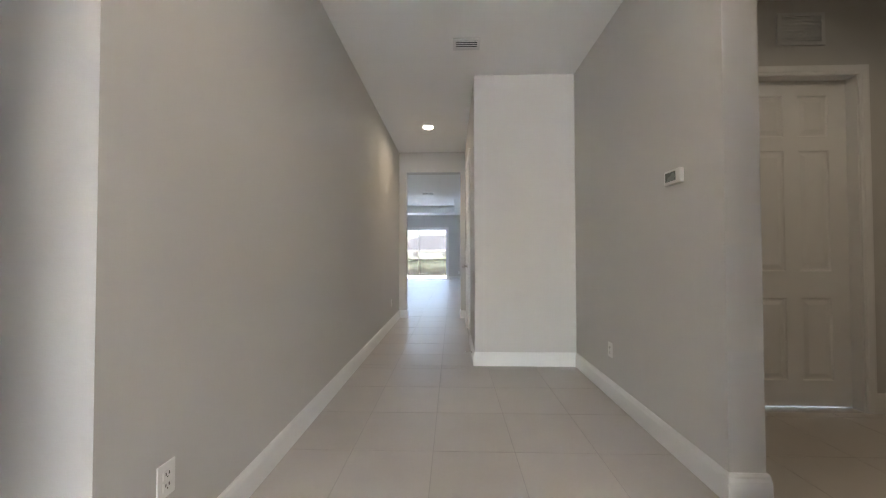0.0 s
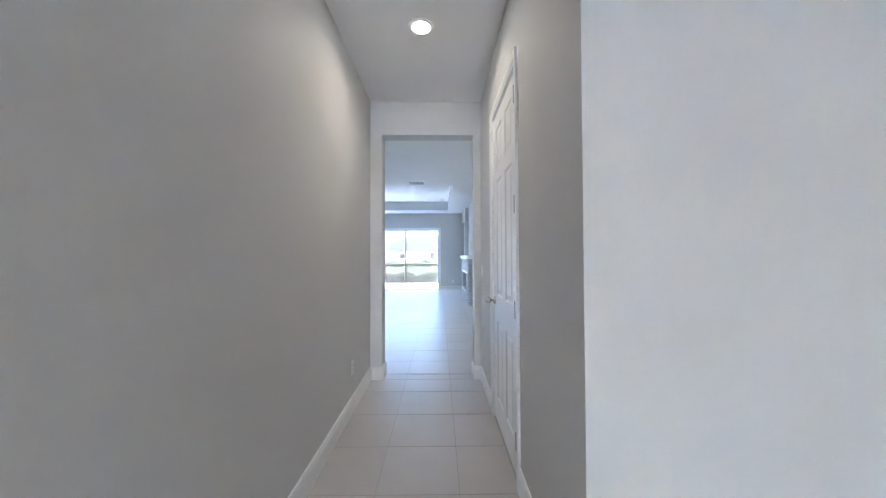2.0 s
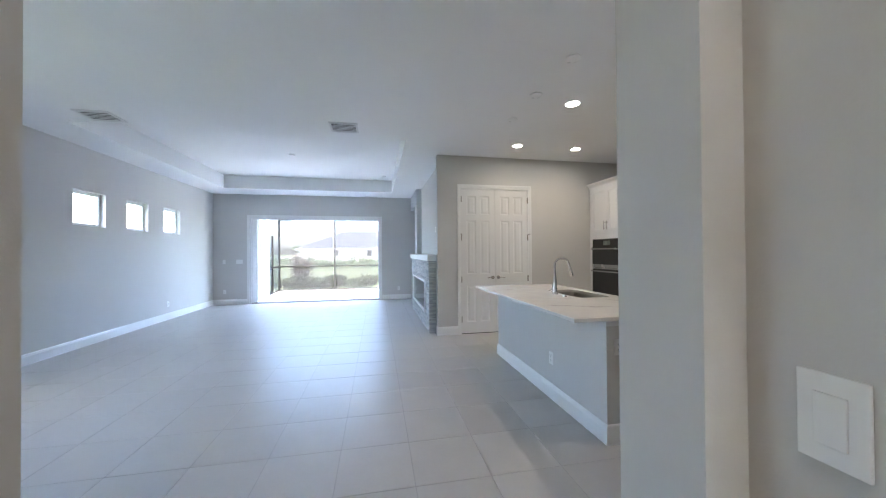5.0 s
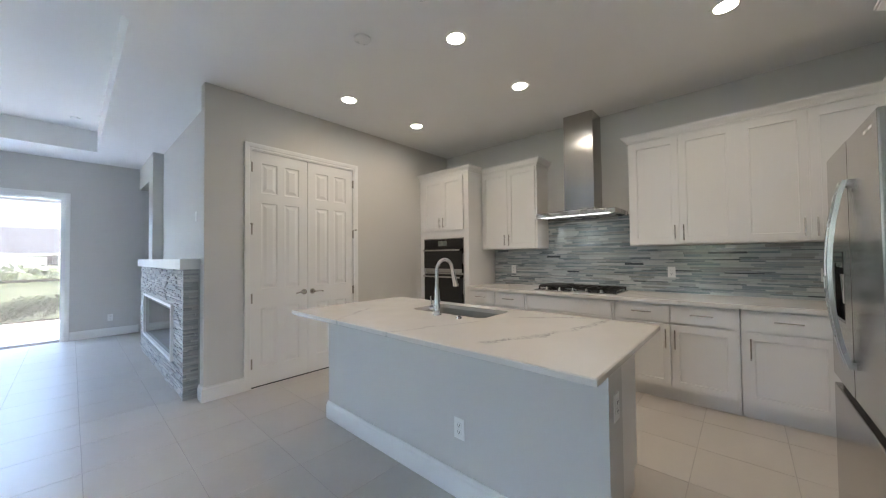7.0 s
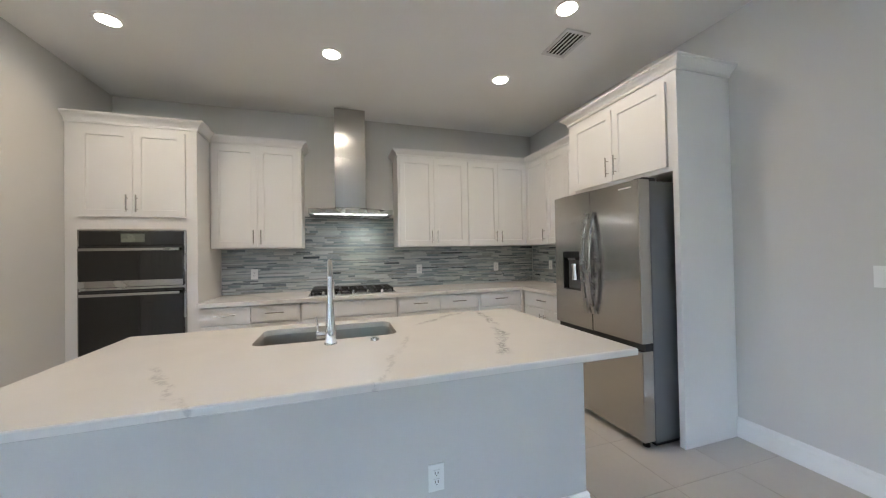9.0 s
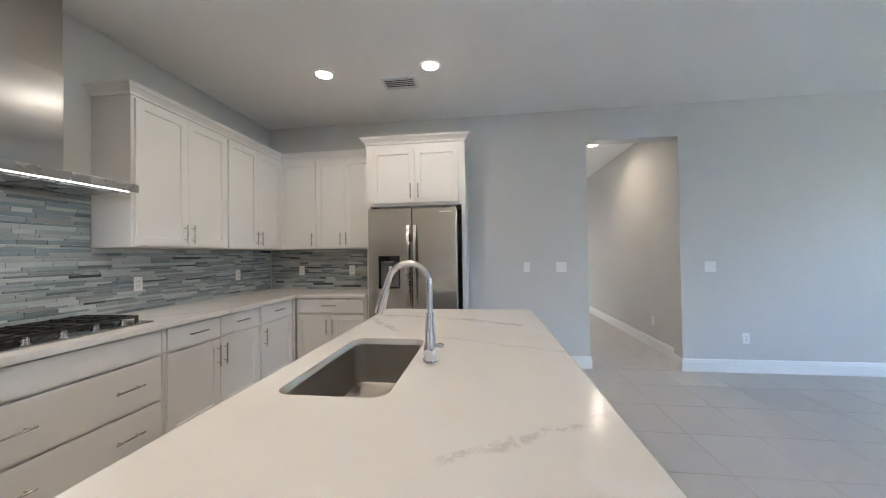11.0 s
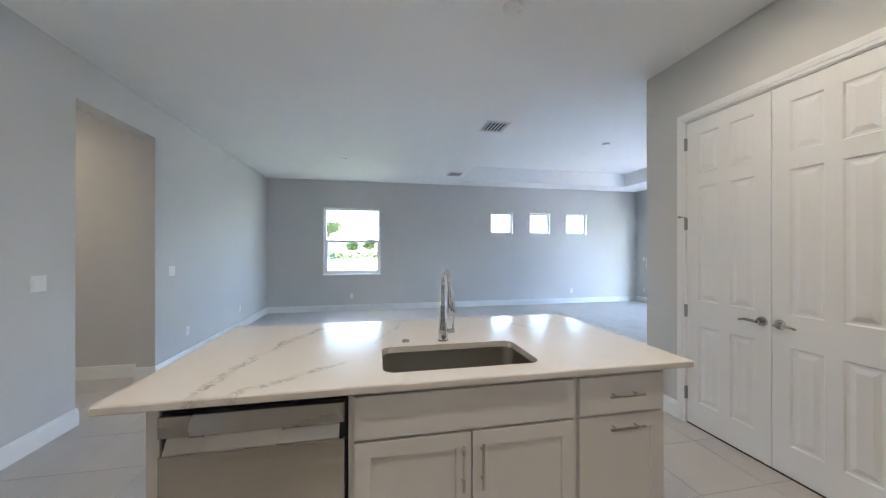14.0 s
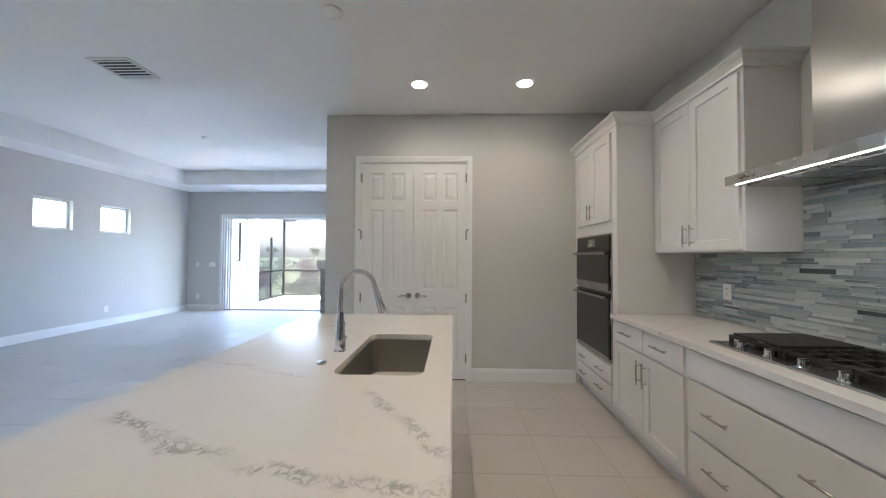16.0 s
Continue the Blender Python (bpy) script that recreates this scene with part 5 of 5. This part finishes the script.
def tree(x, y, h, seed, palm=False):
    t = thing("palm_tree" if palm else "tree", pose(x, y, -0.2), "tall palm with drooping fronds" if palm else "round green broadleaf tree", "tree", "distant trees")
    rng = random.Random(seed)
    bm = bmesh.new()
    tube(bm, [(0, 0, 0), (0.1, 0, h * 0.4), (0.05, 0.1, h * 0.8)], [0.18, 0.13, 0.09], 10)
    for k in range(0 if palm else 6):
        a = rng.uniform(0, 6.28)
        tube(bm, [(0.08, 0.05, h * 0.45), (math.cos(a) * h * 0.15, math.sin(a) * h * 0.15, h * 0.65), (math.cos(a) * h * 0.25, math.sin(a) * h * 0.25, h * 0.8)], [0.07, 0.05, 0.02], 6)
    part("trunk", bm, BARK, t)
    bm = bmesh.new()
    if palm:
        for k in range(16):
            a = k * 2.4
            for s in range(14):
                f = s / 13
                r, z = f * h * 0.3, h * 0.8 + math.sin(f * 2.6) * h * 0.10 - f * f * h * 0.12 * (1 + k % 3 * 0.6)
                p = Vector((math.cos(a) * r, math.sin(a) * r, z))
                for sg in (-1, 1):
                    q = Vector((-math.sin(a), math.cos(a), -0.5)) * sg * 0.45
                    d = Vector((math.cos(a), math.sin(a), 0)) * 0.12
                    bm.faces.new([bm.verts.new(v) for v in (p, p + d, p + q + d * 1.5)])
    else:
        for k in range(9):
            foliage(bm, (rng.uniform(-1, 1) * h * 0.22, rng.uniform(-1, 1) * h * 0.22, h * rng.uniform(0.55, 0.95)), (h * 0.2, h * 0.2, h * 0.14), 240, 0.5, seed * 20 + k)
    part("crown", bm, LEAF, t)


for k, (x, y, h, p) in enumerate(((-72, -17, 10, True), (-74, -8, 9, False), (-73, -12.5, 9, False), (-76, -3, 3.4, False), (-78, 1, 3.8, False), (-77, 5, 3.3, False), (-79, 9, 3.7, False), (-77, 13, 3.4, False), (-80, 18, 3.8, False), (-78, 24, 3.5, False), (-80, 32, 3.8, False), (-78, 44, 3.6, False),
                                  (-24, 110, 3.5, False), (-33, 108, 4, False), (-44, 112, 4, False), (-55, 106, 4, False), (-66, 108, 4, False))):
    tree(x, y, h, 100 + k, p)
hg = bmesh.new()
for k in range(60):
    foliage(hg, (-16 + k * 0.75, 33 + (k % 3) * 0.3, 0.5), (0.6, 0.5, 0.55), 45, 0.35, 500 + k)
for k in range(60):
    foliage(hg, (-51 + (k % 3) * 0.5, -18 + k * 1.1, 0.4), (0.7, 0.9, 0.6), 60, 0.45, 600 + k)
tagged(part("hedge", hg, LEAF), "long clipped green hedge rows between the gardens", "hedge", "", "stuff")

# ---- small pieces: floor tiles, mosaic, ledger stone ----
P = 0.472


def tile_geo(bm, x0, x1, y0, y1):
    g, e = 0.0021, 0.001
    lo = [(x0 + g, y0 + g), (x1 - g, y0 + g), (x1 - g, y1 - g), (x0 + g, y1 - g)]
    c = ((x0 + x1) / 2, (y0 + y1) / 2)
    r = [[bm.verts.new((x, y, -0.012)) for x, y in lo], [bm.verts.new((x, y, -e)) for x, y in lo], [bm.verts.new((x + (e if x < c[0] else -e), y + (e if y < c[1] else -e), 0.0)) for x, y in lo]]
    for u, v in zip(r, r[1:]):
        for k in range(4):
            bm.faces.new((u[k], u[(k + 1) % 4], v[(k + 1) % 4], v[k]))
    bm.faces.new(r[-1])


bm = bmesh.new()
tile_geo(bm, -P / 2, P / 2, -P / 2, P / 2)
tile_mesh = bpy.data.meshes.new("tile")
bm.to_mesh(tile_mesh)
bm.free()
tile_mesh.materials.append(TILE)
rest = bmesh.new()
AREAS = [(-4.1, 4.70, 0.05, 9.5), (-0.27, 0.72, -0.13, 0.05), (-0.40, 0.80, -2.715, -0.13), (-0.40, 1.835, -5.3, -2.715), (-3.0, 4.1, -12.0, -5.3), (1.835, 2.0, -5.3, -4.6), (2.0, 4.1, -5.3, -3.68)]
for ax0, ax1, ay0, ay1 in AREAS:
    i0, i1 = math.floor((ax0 + 0.015) / P), math.ceil((ax1 + 0.015) / P)
    j0, j1 = math.floor((ay0 - 0.02) / P), math.ceil((ay1 - 0.02) / P)
    for i in range(i0, i1):
        for j in range(j0, j1):
            x0, x1 = max(-0.015 + i * P, ax0), min(-0.015 + (i + 1) * P, ax1)
            y0, y1 = max(0.02 + j * P, ay0), min(0.02 + (j + 1) * P, ay1)
            if x1 - x0 < 0.01 or y1 - y0 < 0.01:
                continue
            whole = x1 - x0 > P - 0.001 and y1 - y0 > P - 0.001
            if whole and -3.0 < x0 < 4.0 and -5.3 < y0 < 8.6:
                t = new("tile", tile_mesh)
                t.parent = floor
                t.location = ((x0 + x1) / 2, (y0 + y1) / 2, 0)
            else:
                tile_geo(rest, x0, x1, y0, y1)
tagged(part("tile_rest", rest, TILES, floor), kind="stuff")


def strips(u0, u1, z0, z1, heights, lengths, rng, holes=()):
    """Courses of strips: yields (u0, u1, z0, z1)."""
    z = z0
    while z < z1 - 0.004:
        h = min(rng.choice(heights), z1 - z)
        if z1 - z - h < 0.006:
            h = z1 - z
        u = u0 - rng.uniform(0, 0.1)
        while u < u1:
            l = rng.uniform(*lengths)
            a, b = max(u, u0), min(u + l, u1)
            u += l
            if u1 - b < 0.02:
                b, u = u1, u1
            cut = [(a, b)]
            for h0, h1, v0, v1 in holes:
                if z + h > v0 + 0.003 and z < v1 - 0.003:
                    nxt = []
                    for p, q in cut:
                        if q <= h0 or p >= h1:
                            nxt.append((p, q))
                        else:
                            if p < h0: nxt.append((p, h0))
                            if q > h1: nxt.append((h1, q))
                    cut = nxt
            for p, q in cut:
                if q - p > 0.008:
                    yield p, q, z, z + h
        z += h


UNIT = {}


def piece(kind, parent, name, material, place, w, h, d, m, tilt=Matrix.Identity(4)):
    """One strip with a chamfered face; pieces of like size share a mesh."""
    key = (kind, round(w, 2), round(h, 3), round(d, 3))
    if key not in UNIT:
        b = bmesh.new()
        strip_geo(b, Matrix.Identity(4), key[1], h, d)
        me = bpy.data.meshes.new(name)
        b.to_mesh(me)
        b.free()
        me.materials.append(material)
        UNIT[key] = me
    o = new(name, UNIT[key])
    o.parent = parent
    o.matrix_basis = m @ Matrix.Translation(place) @ tilt @ Matrix.Diagonal((w / key[1], 1, 1, 1))
    return o


def strip_geo(b, m, w, h, d):
    g, e = 0.0008, 0.0012
    x0, x1, z0, z1 = -w / 2 + g, w / 2 - g, -h / 2 + g, h / 2 - g
    q = [(x0, z0), (x1, z0), (x1, z1), (x0, z1)]
    r = [[b.verts.new(m @ Vector((x, 0, z))) for x, z in q], [b.verts.new(m @ Vector((x, -d + e, z))) for x, z in q], [b.verts.new(m @ Vector((x + (e if x < 0 else -e), -d, z + (e if z < 0 else -e)))) for x, z in q]]
    for u, v in zip(r, r[1:]):
        for k in range(4):
            b.faces.new((u[k], u[(k + 1) % 4], v[(k + 1) % 4], v[k]))
    b.faces.new(r[-1])


# backsplash: along the east wall and round the corner to the fridge
bs = structure("backsplash", boxes(((4.694, 0.056, 0.921), (4.698, 3.10, 1.4245)), ((4.694, 3.10, 0.921), (4.698, 3.972, 1.4245)), ((4.694, 2.07, 1.4245), (4.698, 3.115, 1.80)), ((3.24, 0.052, 0.921), (4.694, 0.056, 1.4245))), MORTAR,
               "mosaic backsplash of thin glossy grey, white and blue strips", "backsplash")
E_M = Matrix.Translation((4.694, 0, 0)) @ pose(0, 0, 0, 0, 0, -90)
S_M = Matrix.Translation((0, 0.056, 0)) @ pose(0, 0, 0, 0, 0, 180)
rng = random.Random(11)
restb = bmesh.new()
count = 0
HS, LS = (0.0145, 0.0145, 0.029, 0.022), (0.08, 0.30)
todo = [(E_M, s) for s in strips(-3.972, -0.062, 0.922, 1.424, HS, LS, rng)] + [(E_M, s) for s in strips(-3.115, -2.07, 1.425, 1.80, HS, LS, rng)] + [(S_M, s) for s in strips(-4.68, -3.24, 0.922, 1.424, HS, LS, rng)]
for m, (a, b, c, d) in todo:
    dep = rng.choice((0.0035, 0.0045, 0.005))
    tilt = Matrix.Rotation(rng.gauss(0, 0.007), 4, "X") @ Matrix.Rotation(rng.gauss(0, 0.003), 4, "Z")
    if m is E_M and 2.2 < -a < 3.2 and count < 300:
        piece("mosaic", bs, "mosaic_strip", SPLASH, ((a + b) / 2, 0, (c + d) / 2), b - a, d - c, dep, m, tilt)
        count += 1
    else:
        strip_geo(restb, m @ Matrix.Translation(((a + b) / 2, 0, (c + d) / 2)) @ tilt, b - a, d - c, dep)
tagged(part("mosaic_rest", restb, SPLASHS, bs), kind="stuff")

# ledger stone on the fireplace: front faces -x, the end faces -y
rng = random.Random(21)
rests = bmesh.new()
F_M = Matrix.Translation((QX, 0, 0)) @ pose(0, 0, 0, 0, 0, -90)
N_M = Matrix.Translation((0, QY0, 0))
HS, LS = (0.014, 0.019, 0.026, 0.022), (0.07, 0.26)
todo = [(F_M, s) for s in strips(-QY1, -QY0, 0.002, QZ, HS, LS, rng, [(-7.497, -5.553, 0.283, 0.867)])] + [(N_M, s) for s in strips(QX - 0.02, 1.226, 0.002, QZ, HS, (0.08, 0.24), rng)]
count = 0
for m, (a, b, c, d) in todo:
    dep = round(rng.choice((0.007, 0.011, 0.015, 0.02)), 3)
    if (m is N_M or -b < 6.4) and count < 300:
        piece("ledger", fp, "stone", STONE, ((a + b) / 2, 0, (c + d) / 2), b - a, d - c, dep, m)
        count += 1
    else:
        strip_geo(rests, m @ Matrix.Translation(((a + b) / 2, 0, (c + d) / 2)), b - a, d - c, dep)
tagged(part("stone_rest", rests, STONES, fp), kind="stuff")
